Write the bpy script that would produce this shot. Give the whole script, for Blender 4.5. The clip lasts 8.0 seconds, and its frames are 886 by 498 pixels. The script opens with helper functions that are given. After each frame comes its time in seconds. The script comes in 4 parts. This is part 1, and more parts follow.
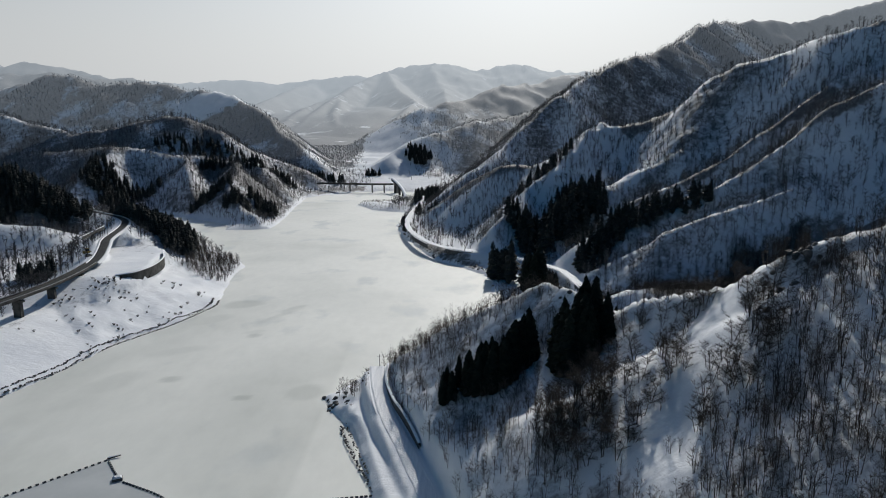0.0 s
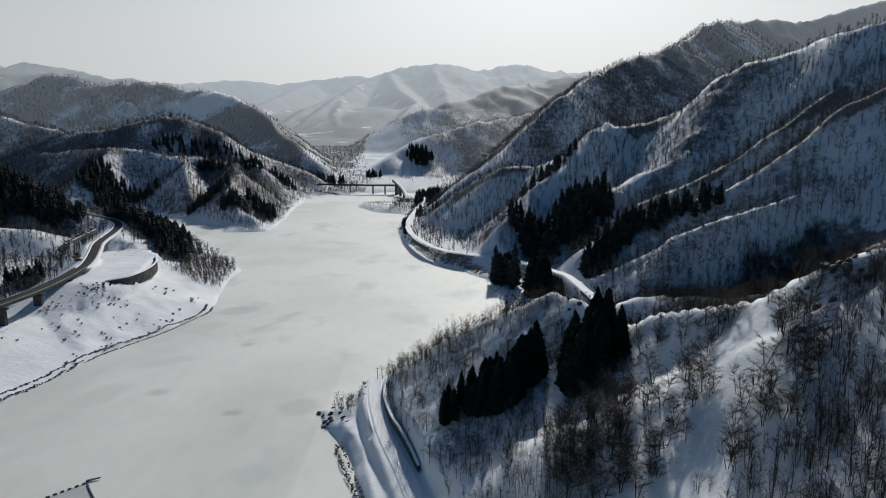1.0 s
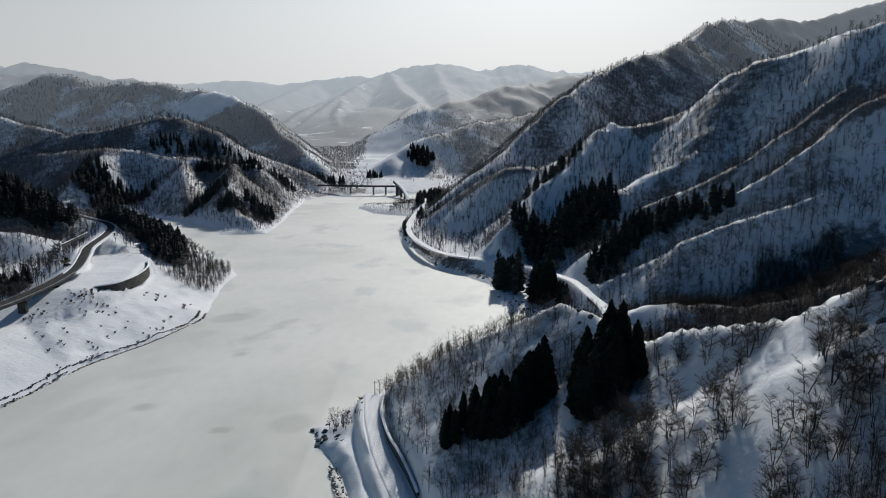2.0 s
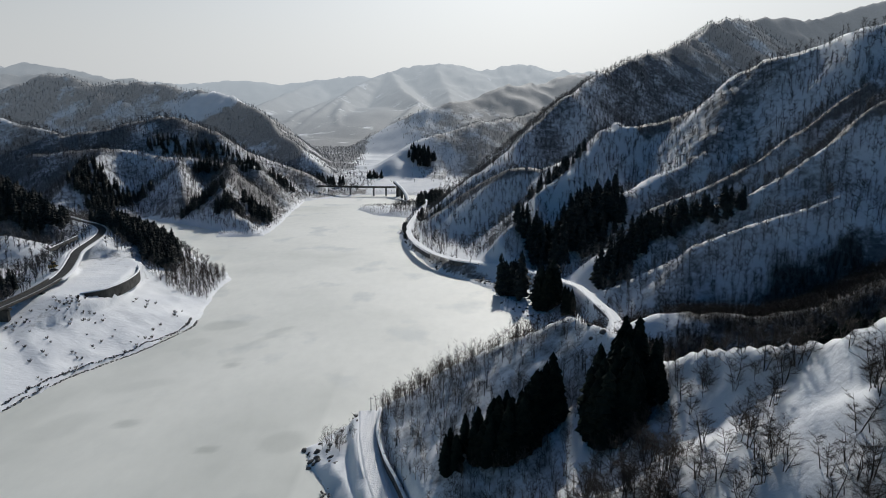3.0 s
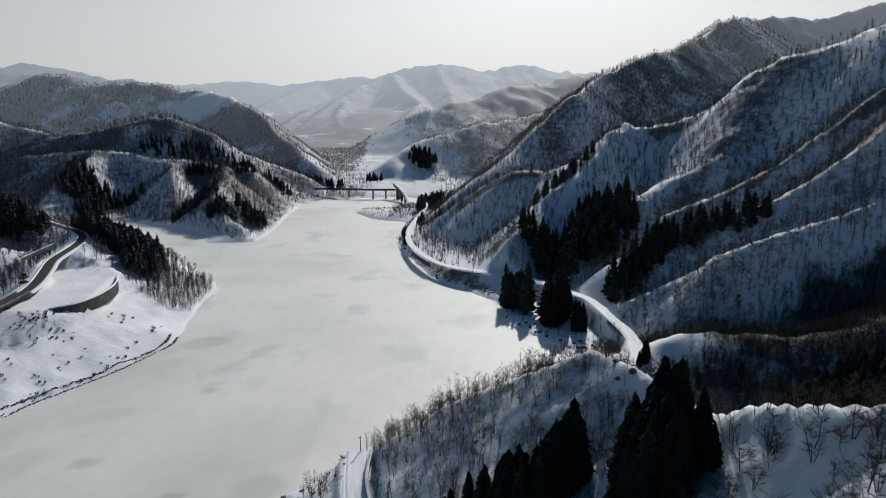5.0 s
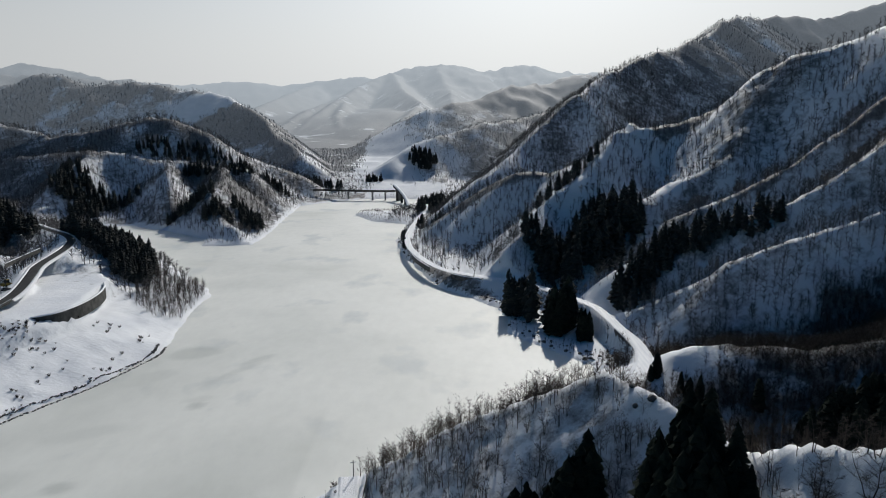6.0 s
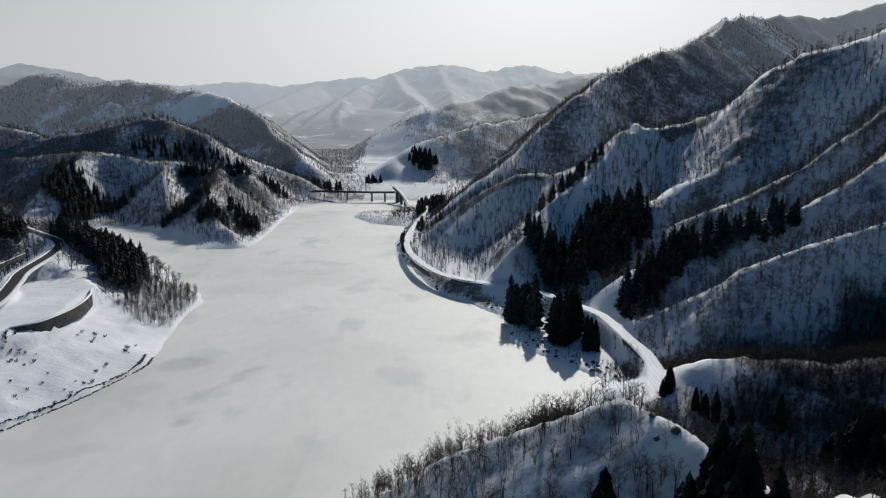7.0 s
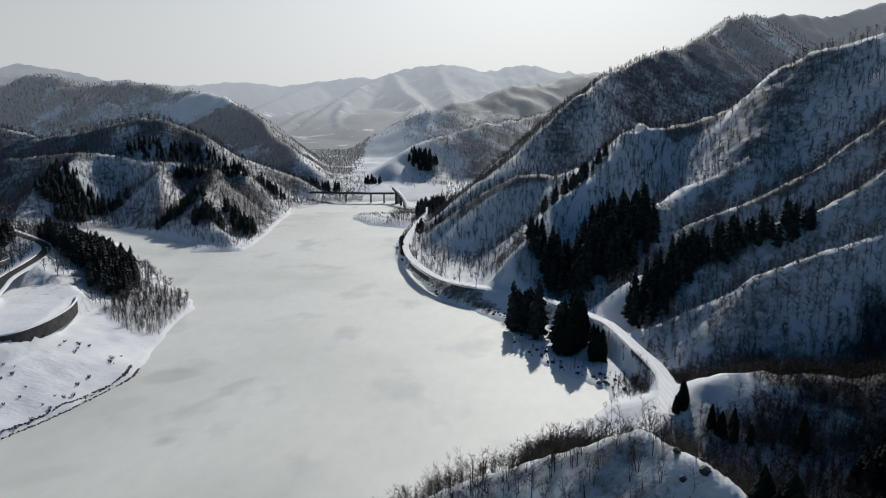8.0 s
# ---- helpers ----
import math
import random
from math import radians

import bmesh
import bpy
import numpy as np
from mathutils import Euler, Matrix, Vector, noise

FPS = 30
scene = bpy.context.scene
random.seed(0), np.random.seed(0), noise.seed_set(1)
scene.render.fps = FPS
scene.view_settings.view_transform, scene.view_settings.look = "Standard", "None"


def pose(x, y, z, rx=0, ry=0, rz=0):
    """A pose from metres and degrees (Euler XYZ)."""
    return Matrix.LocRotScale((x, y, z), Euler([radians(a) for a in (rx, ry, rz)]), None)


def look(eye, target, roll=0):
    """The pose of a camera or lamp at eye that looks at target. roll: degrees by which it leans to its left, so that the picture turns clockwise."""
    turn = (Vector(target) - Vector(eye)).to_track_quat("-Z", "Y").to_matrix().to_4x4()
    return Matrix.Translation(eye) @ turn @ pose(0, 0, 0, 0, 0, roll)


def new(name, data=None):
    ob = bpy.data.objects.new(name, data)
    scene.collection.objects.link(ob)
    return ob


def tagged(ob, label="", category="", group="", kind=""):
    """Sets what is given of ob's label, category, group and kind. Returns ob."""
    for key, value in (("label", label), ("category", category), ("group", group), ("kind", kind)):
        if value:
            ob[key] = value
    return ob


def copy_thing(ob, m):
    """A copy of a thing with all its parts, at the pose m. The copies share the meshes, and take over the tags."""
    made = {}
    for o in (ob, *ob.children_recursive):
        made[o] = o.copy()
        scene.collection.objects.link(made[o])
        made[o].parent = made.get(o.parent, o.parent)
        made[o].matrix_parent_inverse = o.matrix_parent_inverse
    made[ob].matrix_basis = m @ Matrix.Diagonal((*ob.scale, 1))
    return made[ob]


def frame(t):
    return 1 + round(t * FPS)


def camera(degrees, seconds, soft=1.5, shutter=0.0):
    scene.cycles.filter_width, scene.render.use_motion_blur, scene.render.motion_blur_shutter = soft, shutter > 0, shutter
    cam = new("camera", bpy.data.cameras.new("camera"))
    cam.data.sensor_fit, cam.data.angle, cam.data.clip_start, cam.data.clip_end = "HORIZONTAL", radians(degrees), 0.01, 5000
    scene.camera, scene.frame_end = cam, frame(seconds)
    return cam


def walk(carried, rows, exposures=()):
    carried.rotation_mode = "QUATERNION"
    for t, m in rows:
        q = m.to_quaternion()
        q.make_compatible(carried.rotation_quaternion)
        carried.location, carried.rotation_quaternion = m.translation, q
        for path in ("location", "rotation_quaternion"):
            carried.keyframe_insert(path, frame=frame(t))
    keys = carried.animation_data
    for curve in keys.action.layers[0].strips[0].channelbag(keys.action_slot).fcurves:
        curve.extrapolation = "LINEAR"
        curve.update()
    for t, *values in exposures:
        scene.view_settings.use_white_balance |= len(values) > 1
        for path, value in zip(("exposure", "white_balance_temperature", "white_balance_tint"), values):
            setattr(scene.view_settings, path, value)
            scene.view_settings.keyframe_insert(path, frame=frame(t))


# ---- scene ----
cam = camera(70.0, 8.0, soft=1.0)
METRES, EYE, TILT, LEAN, TURN = 100.0, 95.0, -10.8, 0.0, 0.0
ROWS = [
    (0.0, 0.0, 0.0, 0.0, -0.0, 0.0, 0.0),
    (0.5, 0.0004, 0.0567, 0.0104, 0.07, 0.02, -0.01),
    (1.0, 0.0009, 0.1193, 0.0223, 0.14, 0.04, -0.01),
    (1.5, 0.0014, 0.1795, 0.0337, 0.21, 0.06, -0.01),
    (3.0, 0.0047, 0.3667, 0.0697, 0.4, 0.06, -0.02),
    (3.5, 0.0053, 0.4267, 0.0808, 0.44, 0.08, -0.03),
    (4.0, 0.0066, 0.4899, 0.0921, 0.48, 0.1, -0.04),
    (4.5, 0.0071, 0.5501, 0.103, 0.51, 0.13, -0.05),
    (6.0, 0.0099, 0.7367, 0.1406, 0.6, 0.19, -0.05),
    (6.5, 0.0106, 0.7974, 0.152, 0.62, 0.21, -0.06),
    (7.0, 0.0115, 0.8602, 0.1641, 0.65, 0.23, -0.04),
    (7.5, 0.0119, 0.9197, 0.176, 0.66, 0.24, -0.02),
    (8.0, 0.0133, 0.9821, 0.1878, 0.68, 0.24, -0.0),
]
walk(cam, [(t, pose(0, 0, EYE, TILT, LEAN, TURN) @ pose(METRES * x, METRES * y, METRES * z, 90 + pitch, roll, yaw)) for t, x, y, z, yaw, pitch, roll in ROWS],
     exposures=((0.0, 0.0, 6270, 10), (8.0, 0.0, 6270, 10)))

# ---- world, sun, exposure ----
SUN_AZ, SUN_EL = 11.5, 32.0          # degrees right of straight ahead, degrees up
sd = Vector((math.sin(radians(SUN_AZ)) * math.cos(radians(SUN_EL)), math.cos(radians(SUN_AZ)) * math.cos(radians(SUN_EL)), math.sin(radians(SUN_EL))))
world = bpy.data.worlds.new("winter_sky")
scene.world = world
world.use_nodes = True
wn, wl = world.node_tree.nodes, world.node_tree.links.new
sky = wn.new("ShaderNodeTexSky")
sky.sky_type = "NISHITA"
sky.sun_disc = False
sky.sun_elevation, sky.sun_rotation = radians(SUN_EL), radians(SUN_AZ)
sky.air_density, sky.dust_density, sky.ozone_density = 1.2, 0.6, 3.0
blue = wn.new("ShaderNodeVectorMath")
blue.operation = "SCALE"
blue.inputs["Scale"].default_value = 0.034
deep = wn.new("ShaderNodeHueSaturation")
deep.inputs["Saturation"].default_value = 1.9
wl(sky.outputs["Color"], deep.inputs["Color"])
wl(deep.outputs["Color"], blue.inputs[0])
# bright winter haze low under the sun, fading overhead and behind the viewer
glow = wn.new("ShaderNodeTexGradient")
glow.gradient_type = "SPHERICAL"
gc = Vector((math.sin(radians(10)) * math.cos(radians(22)), math.cos(radians(10)) * math.cos(radians(22)), math.sin(radians(22))))
glow.texture_mapping.scale = (0.75, 0.5, 1.2)
glow.texture_mapping.translation = (-0.75 * gc.x, -0.5 * gc.y, -1.2 * gc.z)
veil = wn.new("ShaderNodeVectorMath")
veil.operation = "SCALE"
veil.inputs[0].default_value = (0.82, 0.80, 0.75)
power = wn.new("ShaderNodeMath")
power.operation = "POWER"
power.inputs[1].default_value = 2.0
wl(glow.outputs["Fac"], power.inputs[0])
wl(power.outputs[0], veil.inputs["Scale"])
total = wn.new("ShaderNodeVectorMath")
total.operation = "ADD"
# grey-white haze towards the horizon, paler ahead under the sun than behind
way = wn.new("ShaderNodeTexCoord")
axes = wn.new("ShaderNodeSeparateXYZ")
wl(way.outputs["Generated"], axes.inputs[0])
low = wn.new("ShaderNodeMapRange")
low.interpolation_type = "SMOOTHSTEP"
low.inputs["From Min"].default_value, low.inputs["From Max"].default_value = 0.05, 0.5
low.inputs["To Min"].default_value, low.inputs["To Max"].default_value = 1.0, 0.0
wl(axes.outputs["Z"], low.inputs["Value"])
ahead = wn.new("ShaderNodeMapRange")
ahead.interpolation_type = "SMOOTHSTEP"
ahead.inputs["From Min"].default_value, ahead.inputs["From Max"].default_value = -0.3, 0.85
wl(axes.outputs["Y"], ahead.inputs["Value"])
share = wn.new("ShaderNodeMath")
share.operation = "MULTIPLY"
wl(low.outputs["Result"], share.inputs[0])
wl(ahead.outputs["Result"], share.inputs[1])
hazed = wn.new("ShaderNodeMix")
hazed.data_type = "RGBA"
wl(share.outputs[0], hazed.inputs[0])
wl(blue.outputs["Vector"], hazed.inputs[6])
hazed.inputs[7].default_value = (0.47, 0.475, 0.468, 1)
wl(hazed.outputs[2], total.inputs[0])
wl(veil.outputs["Vector"], total.inputs[1])
wl(total.outputs["Vector"], wn["Background"].inputs["Color"])
wn["Background"].inputs["Strength"].default_value = 1.0
sun = new("sun", bpy.data.lights.new("sun", "SUN"))
sun.data.energy, sun.data.angle, sun.data.color = 3.1, radians(1.0), (1.0, 0.95, 0.86)
sun.matrix_world = look(sd * 1000, (0, 0, 0))


# ---- materials ----
def material(name, rough=0.8):
    """A new node material, its nodes, a linking function and its Principled shader."""
    m = bpy.data.materials.new(name)
    m.use_nodes = True
    nt = m.node_tree
    b = nt.nodes["Principled BSDF"]
    b.inputs["Roughness"].default_value = rough
    b.inputs["Specular IOR Level"].default_value = 0.25
    return m, nt.nodes, nt.links.new, b


def noise_node(n, link, scale, detail=4.0, rough=0.55, vec=None, stretch=None):
    """Noise in world metres (scale: features per metre)."""
    if vec is None:
        vec = n.new("ShaderNodeNewGeometry").outputs["Position"]
    if stretch:
        mp = n.new("ShaderNodeMapping")
        mp.inputs["Scale"].default_value = stretch
        link(vec, mp.inputs["Vector"])
        vec = mp.outputs["Vector"]
    t = n.new("ShaderNodeTexNoise")
    t.inputs["Scale"].default_value, t.inputs["Detail"].default_value, t.inputs["Roughness"].default_value = scale, detail, rough
    link(vec, t.inputs["Vector"])
    return t.outputs["Fac"]


def ramp(n, link, fac, stops):
    r = n.new("ShaderNodeValToRGB")
    while len(r.color_ramp.elements) < len(stops):
        r.color_ramp.elements.new(0.5)
    for e, (p, c) in zip(r.color_ramp.elements, stops):
        e.position = p
        e.color = (*c, 1) if isinstance(c, tuple) else (c, c, c, 1)
    link(fac, r.inputs["Fac"])
    return r.outputs["Color"]


def mix(n, link, fac, a, b, mode="MIX"):
    m = n.new("ShaderNodeMix")
    m.data_type, m.blend_type = "RGBA", mode
    for key, v in ((0, fac), (6, a), (7, b)):
        if hasattr(v, "links"):
            link(v, m.inputs[key])
        else:
            m.inputs[key].default_value = v if key == 0 else (*v, 1)
    return m.outputs[2]


def bump(n, link, b, height_out, strength, dist):
    u = n.new("ShaderNodeBump")
    u.inputs["Strength"].default_value, u.inputs["Distance"].default_value = strength, dist
    link(height_out, u.inputs["Height"])
    link(u.outputs["Normal"], b.inputs["Normal"])


HAZE_START, HAZE_NEAR, HAZE_FAR = 1080.0, 1900.0, 3000.0


def make_ground(name="snowy_ground", haze=None):
    m, n, link, b = material(name, 0.75)
    snow = ramp(n, link, noise_node(n, link, 0.05, 5), [(0.3, (0.72, 0.74, 0.77)), (0.7, (0.86, 0.87, 0.88))])
    # brush and litter, made lighter and greyer to stand in for haze
    litter = ramp(n, link, noise_node(n, link, 0.3, 5), [(0.3, (0.11, 0.108, 0.11)), (0.7, (0.24, 0.236, 0.235))])
    at = n.new("ShaderNodeAttribute")
    at.attribute_name = "cover"
    fine = noise_node(n, link, 0.16 if not haze else 0.045, 9, 0.78)
    add = n.new("ShaderNodeMath")
    add.operation = "ADD"
    link(at.outputs["Fac"], add.inputs[0])
    link(fine, add.inputs[1])
    f = ramp(n, link, add.outputs[0], [(0.80, 0.0), (1.0, 1.0)])
    link(mix(n, link, f, snow, litter), b.inputs["Base Color"])
    rel = n.new("ShaderNodeMath")
    rel.operation = "MULTIPLY_ADD"
    link(noise_node(n, link, 0.16, 5, 0.6, None, (0.55, 1.3, 1.0)), rel.inputs[0])
    rel.inputs[1].default_value = 2.2
    link(noise_node(n, link, 0.7, 6, 0.65, None, (0.8, 1.2, 1.0)), rel.inputs[2])
    bump(n, link, b, rel.outputs[0], 0.28, 0.7)
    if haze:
        # distance haze put into the material as emission, growing away from the origin
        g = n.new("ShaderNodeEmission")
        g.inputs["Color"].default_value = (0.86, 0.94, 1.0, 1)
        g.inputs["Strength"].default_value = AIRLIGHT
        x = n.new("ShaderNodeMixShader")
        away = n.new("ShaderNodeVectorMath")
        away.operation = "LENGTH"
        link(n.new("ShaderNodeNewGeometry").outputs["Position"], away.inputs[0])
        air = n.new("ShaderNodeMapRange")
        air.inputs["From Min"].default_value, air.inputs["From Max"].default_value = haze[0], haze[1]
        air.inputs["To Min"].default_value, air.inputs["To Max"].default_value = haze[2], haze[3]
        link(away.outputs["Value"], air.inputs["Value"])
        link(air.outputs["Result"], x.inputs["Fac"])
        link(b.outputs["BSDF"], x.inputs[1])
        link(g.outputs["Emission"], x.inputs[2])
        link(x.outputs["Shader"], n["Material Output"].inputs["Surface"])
    return m


def make_ice():
    m, n, link, b = material("lake_snow_ice", 0.6)
    big = noise_node(n, link, 0.009, 6, 0.55)
    c = ramp(n, link, big, [(0.28, (0.64, 0.65, 0.595)), (0.42, (0.74, 0.745, 0.695)), (0.52, (0.80, 0.80, 0.745)), (0.75, (0.84, 0.84, 0.79))])
    wet_dull = ramp(n, link, noise_node(n, link, 0.03, 4, 0.5, None, (1.0, 0.7, 1.0)), [(0.57, 0.0), (0.68, 1.0)])
    c = mix(n, link, wet_dull, c, (0.63, 0.65, 0.625))
    # slush patches, with the duller near ice in the same mask
    at = n.new("ShaderNodeAttribute")
    at.attribute_name = "slush"
    c = mix(n, link, at.outputs["Fac"], c, (0.40, 0.42, 0.385))
    fine = ramp(n, link, noise_node(n, link, 0.2, 5, 0.6, None, (1.0, 0.5, 1.0)), [(0.3, 0.94), (0.7, 1.0)])
    c = mix(n, link, 1.0, c, fine, "MULTIPLY")
    link(c, b.inputs["Base Color"])
    bump(n, link, b, noise_node(n, link, 0.25, 5), 0.12, 0.3)
    return m


def make_plain(name, lo, hi, scale, rough=0.85, bumps=0.0, stretch=None):
    m, n, link, b = material(name, rough)
    f = noise_node(n, link, scale, 5, 0.6, None, stretch)
    oi = n.new("ShaderNodeObjectInfo")
    c = ramp(n, link, f, [(0.3, lo), (0.7, hi)])
    hsv = n.new("ShaderNodeHueSaturation")
    mr = n.new("ShaderNodeMapRange")
    mr.inputs["To Min"].default_value, mr.inputs["To Max"].default_value = 0.8, 1.2
    link(oi.outputs["Random"], mr.inputs["Value"])
    link(mr.outputs["Result"], hsv.inputs["Value"])
    link(c, hsv.inputs["Color"])
    link(hsv.outputs["Color"], b.inputs["Base Color"])
    if bumps:
        bump(n, link, b, noise_node(n, link, scale * 4, 5), 0.6, bumps)
    return m


ROCK = make_plain("dark_wet_rock", (0.03, 0.03, 0.03), (0.14, 0.135, 0.13), 0.5, 0.7, 0.2)
STEEL = make_plain("galvanised_steel", (0.2, 0.21, 0.22), (0.35, 0.36, 0.37), 2.0, 0.45)
FLOAT = make_plain("dark_plastic_floats", (0.03, 0.035, 0.04), (0.07, 0.075, 0.08), 1.0, 0.5)
GREY_ICE = make_plain("grey_bare_ice", (0.36, 0.38, 0.38), (0.47, 0.485, 0.48), 0.05, 0.45)
# strength of the haze glow mixed into the far ground
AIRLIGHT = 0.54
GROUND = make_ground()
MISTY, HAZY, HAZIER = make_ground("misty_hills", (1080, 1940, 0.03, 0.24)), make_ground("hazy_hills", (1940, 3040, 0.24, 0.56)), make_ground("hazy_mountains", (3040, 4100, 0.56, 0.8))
ICE = make_ice()
BARK = make_plain("bare_wood_bark", (0.025, 0.021, 0.018), (0.07, 0.058, 0.048), 1.2)
TWIG = make_plain("bare_twigs", (0.032, 0.026, 0.022), (0.085, 0.067, 0.054), 0.6)
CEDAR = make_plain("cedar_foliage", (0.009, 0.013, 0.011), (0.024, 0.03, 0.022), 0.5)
# lighter copy of the cedar green, with distance haze in the colour
CEDAR_FAR = make_plain("hazy_far_cedar_foliage", (0.016, 0.019, 0.018), (0.04, 0.043, 0.038), 0.3)
CEDAR.node_tree.nodes["Principled BSDF"].inputs["Specular IOR Level"].default_value = 0.03
CEDAR_BARK = make_plain("cedar_bark", (0.04, 0.028, 0.02), (0.1, 0.07, 0.05), 0.9)
ASPHALT = make_plain("worn_asphalt", (0.028, 0.029, 0.031), (0.06, 0.06, 0.06), 0.4, 0.95)
CONCRETE = make_plain("weathered_concrete", (0.16, 0.16, 0.15), (0.34, 0.335, 0.32), 0.25, 0.85, 0.05)
RUTTED = make_plain("rutted_snow", (0.66, 0.68, 0.71), (0.88, 0.88, 0.88), 0.5, 0.7, 0.35, (2.2, 0.12, 1.0))
# darker concrete for the western walls, bridge sides and ramp
DARK_CONCRETE = make_plain("dark_concrete", (0.035, 0.034, 0.032), (0.12, 0.115, 0.105), 0.35, 0.85, 0.06)
# twig colour lifted to grey in place of mid-distance haze
TWIG_MID = make_plain("haze_greyed_twigs", (0.055, 0.052, 0.051), (0.13, 0.122, 0.118), 0.1)
# paler again: the haze over the distant forest is in this colour
TWIG_FAR = make_plain("haze_pale_far_twigs", (0.17, 0.172, 0.18), (0.32, 0.322, 0.33), 0.05)
SNOW = make_plain("drifted_snow", (0.74, 0.76, 0.79), (0.88, 0.88, 0.88), 0.12, 0.7, 0.15)


# ---- the lie of the land ----
def hash2(ix, iy, seed):
    h = (ix.astype(np.int64) * 374761393 + iy.astype(np.int64) * 668265263 + seed * 974634777) & 0xFFFFFFFF
    h = ((h ^ (h >> 13)) * 1274126177) & 0xFFFFFFFF
    return ((h ^ (h >> 16)) & 0xFFFF) / 65535.0


def vnoise(x, y, seed=0):
    """Smooth value noise, -1 to 1."""
    ix, iy = np.floor(x), np.floor(y)
    fx, fy = x - ix, y - iy
    u, v = fx * fx * fx * (fx * (fx * 6 - 15) + 10), fy * fy * fy * (fy * (fy * 6 - 15) + 10)
    a, b = hash2(ix, iy, seed), hash2(ix + 1, iy, seed)
    c, d = hash2(ix, iy + 1, seed), hash2(ix + 1, iy + 1, seed)
    return 2 * (a + (b - a) * u + (c - a) * v + (a - b - c + d) * u * v) - 1


def fbm(x, y, octaves=4, seed=0, ridged=False):
    s, amp, tot = 0.0, 1.0, 0.0
    for o in range(octaves):
        n = vnoise(x * 2 ** o + 17.3 * o, y * 2 ** o - 9.1 * o, seed + o)
        s = s + amp * ((1 - 2 * np.abs(n)) if ridged else n)
        tot += amp
        amp *= 0.5
    return s / tot


def smax(a, b, k):
    return np.maximum(a, b) + np.maximum(k - np.abs(a - b), 0) ** 2 / (4 * k)


def step(a, b, v):
    t = np.clip((v - a) / (b - a), 0, 1)
    return t * t * (3 - 2 * t)


WEST_SHORE = [(-230, -400), (-172, 100), (-160, 212), (-153, 237), (-147, 268), (-134, 297), (-124, 335), (-127, 350), (-131, 372), (-136, 400), (-139, 430), (-146, 449), (-161, 466), (-217, 540), (-290, 640), (-352, 700), (-322, 708), (-269, 675), (-215, 628), (-206, 594), (-166, 600), (-170, 680), (-180, 755), (-190, 880), (-155, 936), (-124, 961)]
EAST_SHORE = [(-74, 980), (-45, 960), (-38, 900), (-44, 835), (-98, 822), (-108, 795), (-83, 744), (-43, 719), (-38, 680), (-46, 621), (-33, 545), (-6, 456), (26, 410), (31, 384), (29, 365), (42, 345), (60, 322), (58, 310), (45, 296), (27, 281), (8, 257), (-10, 242), (-28, 230), (-42, 213), (-39, 203), (-30, 189), (-17, 150), (-4, 100), (5, 0), (20, -400)]
LAKE = WEST_SHORE + EAST_SHORE


def seg_dist(x, y, ax, ay, bx, by):
    """Distance to a segment and the share of its length at the nearest place."""
    dx, dy = bx - ax, by - ay
    t = np.clip(((x - ax) * dx + (y - ay) * dy) / (dx * dx + dy * dy), 0, 1)
    return np.hypot(x - ax - t * dx, y - ay - t * dy), t


def shore(x, y):
    """Distance from the lake's edge, positive on land."""
    d = np.full(x.shape, 1e9)
    inside = np.zeros(x.shape, bool)
    for (ax, ay), (bx, by) in zip(LAKE, LAKE[1:] + LAKE[:1]):
        d = np.minimum(d, seg_dist(x, y, ax, ay, bx, by)[0])
        if ay != by:
            hit = ((ay > y) != (by > y)) & (x < (bx - ax) * (y - ay) / (by - ay) + ax)
            inside ^= hit
    return np.where(inside, -d, d)


# crest lines: (x, y, z, fall per metre) along each, and how round the crest is
NEAR_RIDGE = [(-24, 222, 10, 0.8), (-8, 217, 19, 0.75), (8, 210, 29, 0.66), (21, 204, 38, 0.62), (33, 198, 46.5, 0.62), (40, 183, 47, 0.66),
              (48, 163, 49.5, 0.74), (57, 150, 57, 0.84), (64, 140, 61, 0.86), (69, 131, 64.5, 0.82), (73, 127, 71.5, 0.8), (79, 124, 76, 0.78), (105, 100, 90, 0.62), (150, 0, 108, 0.6), (160, -300, 125, 0.6)]
NEAR_SPUR = [(95, 112, 82, 0.85), (82, 115, 75, 0.95), (72.7, 115, 69.5, 1.0), (64, 106, 57, 0.9), (55, 92, 49, 0.75), (45, 76, 41, 0.65)]
SECOND_RIDGE = [(64, 295, 8, 0.5), (72, 293, 12, 0.62), (76, 291, 15, 0.62), (85, 289, 19, 0.62), (94, 286, 21, 0.62), (111, 283, 22, 0.62), (122, 280, 22, 0.62), (150, 279, 25, 0.6), (180, 288, 36, 0.6), (240, 306, 62, 0.6), (400, 340, 140, 0.6)]
EAST_CREST = [
    ([(8, 446, 7, 0.86), (30, 452, 18, 0.86), (41, 456, 26, 0.86), (56, 476, 35, 0.86), (70, 506, 44, 0.86), (104, 528, 71, 0.86), (127, 574, 93, 0.96), (163, 592, 98, 0.96), (191, 588, 105, 0.96), (209, 576, 114, 0.96), (225, 564, 128, 0.96), (250, 550, 147, 0.96), (272, 535, 153, 0.96), (296, 510, 163, 0.96), (520, 470, 225, 0.96)], 4),
]
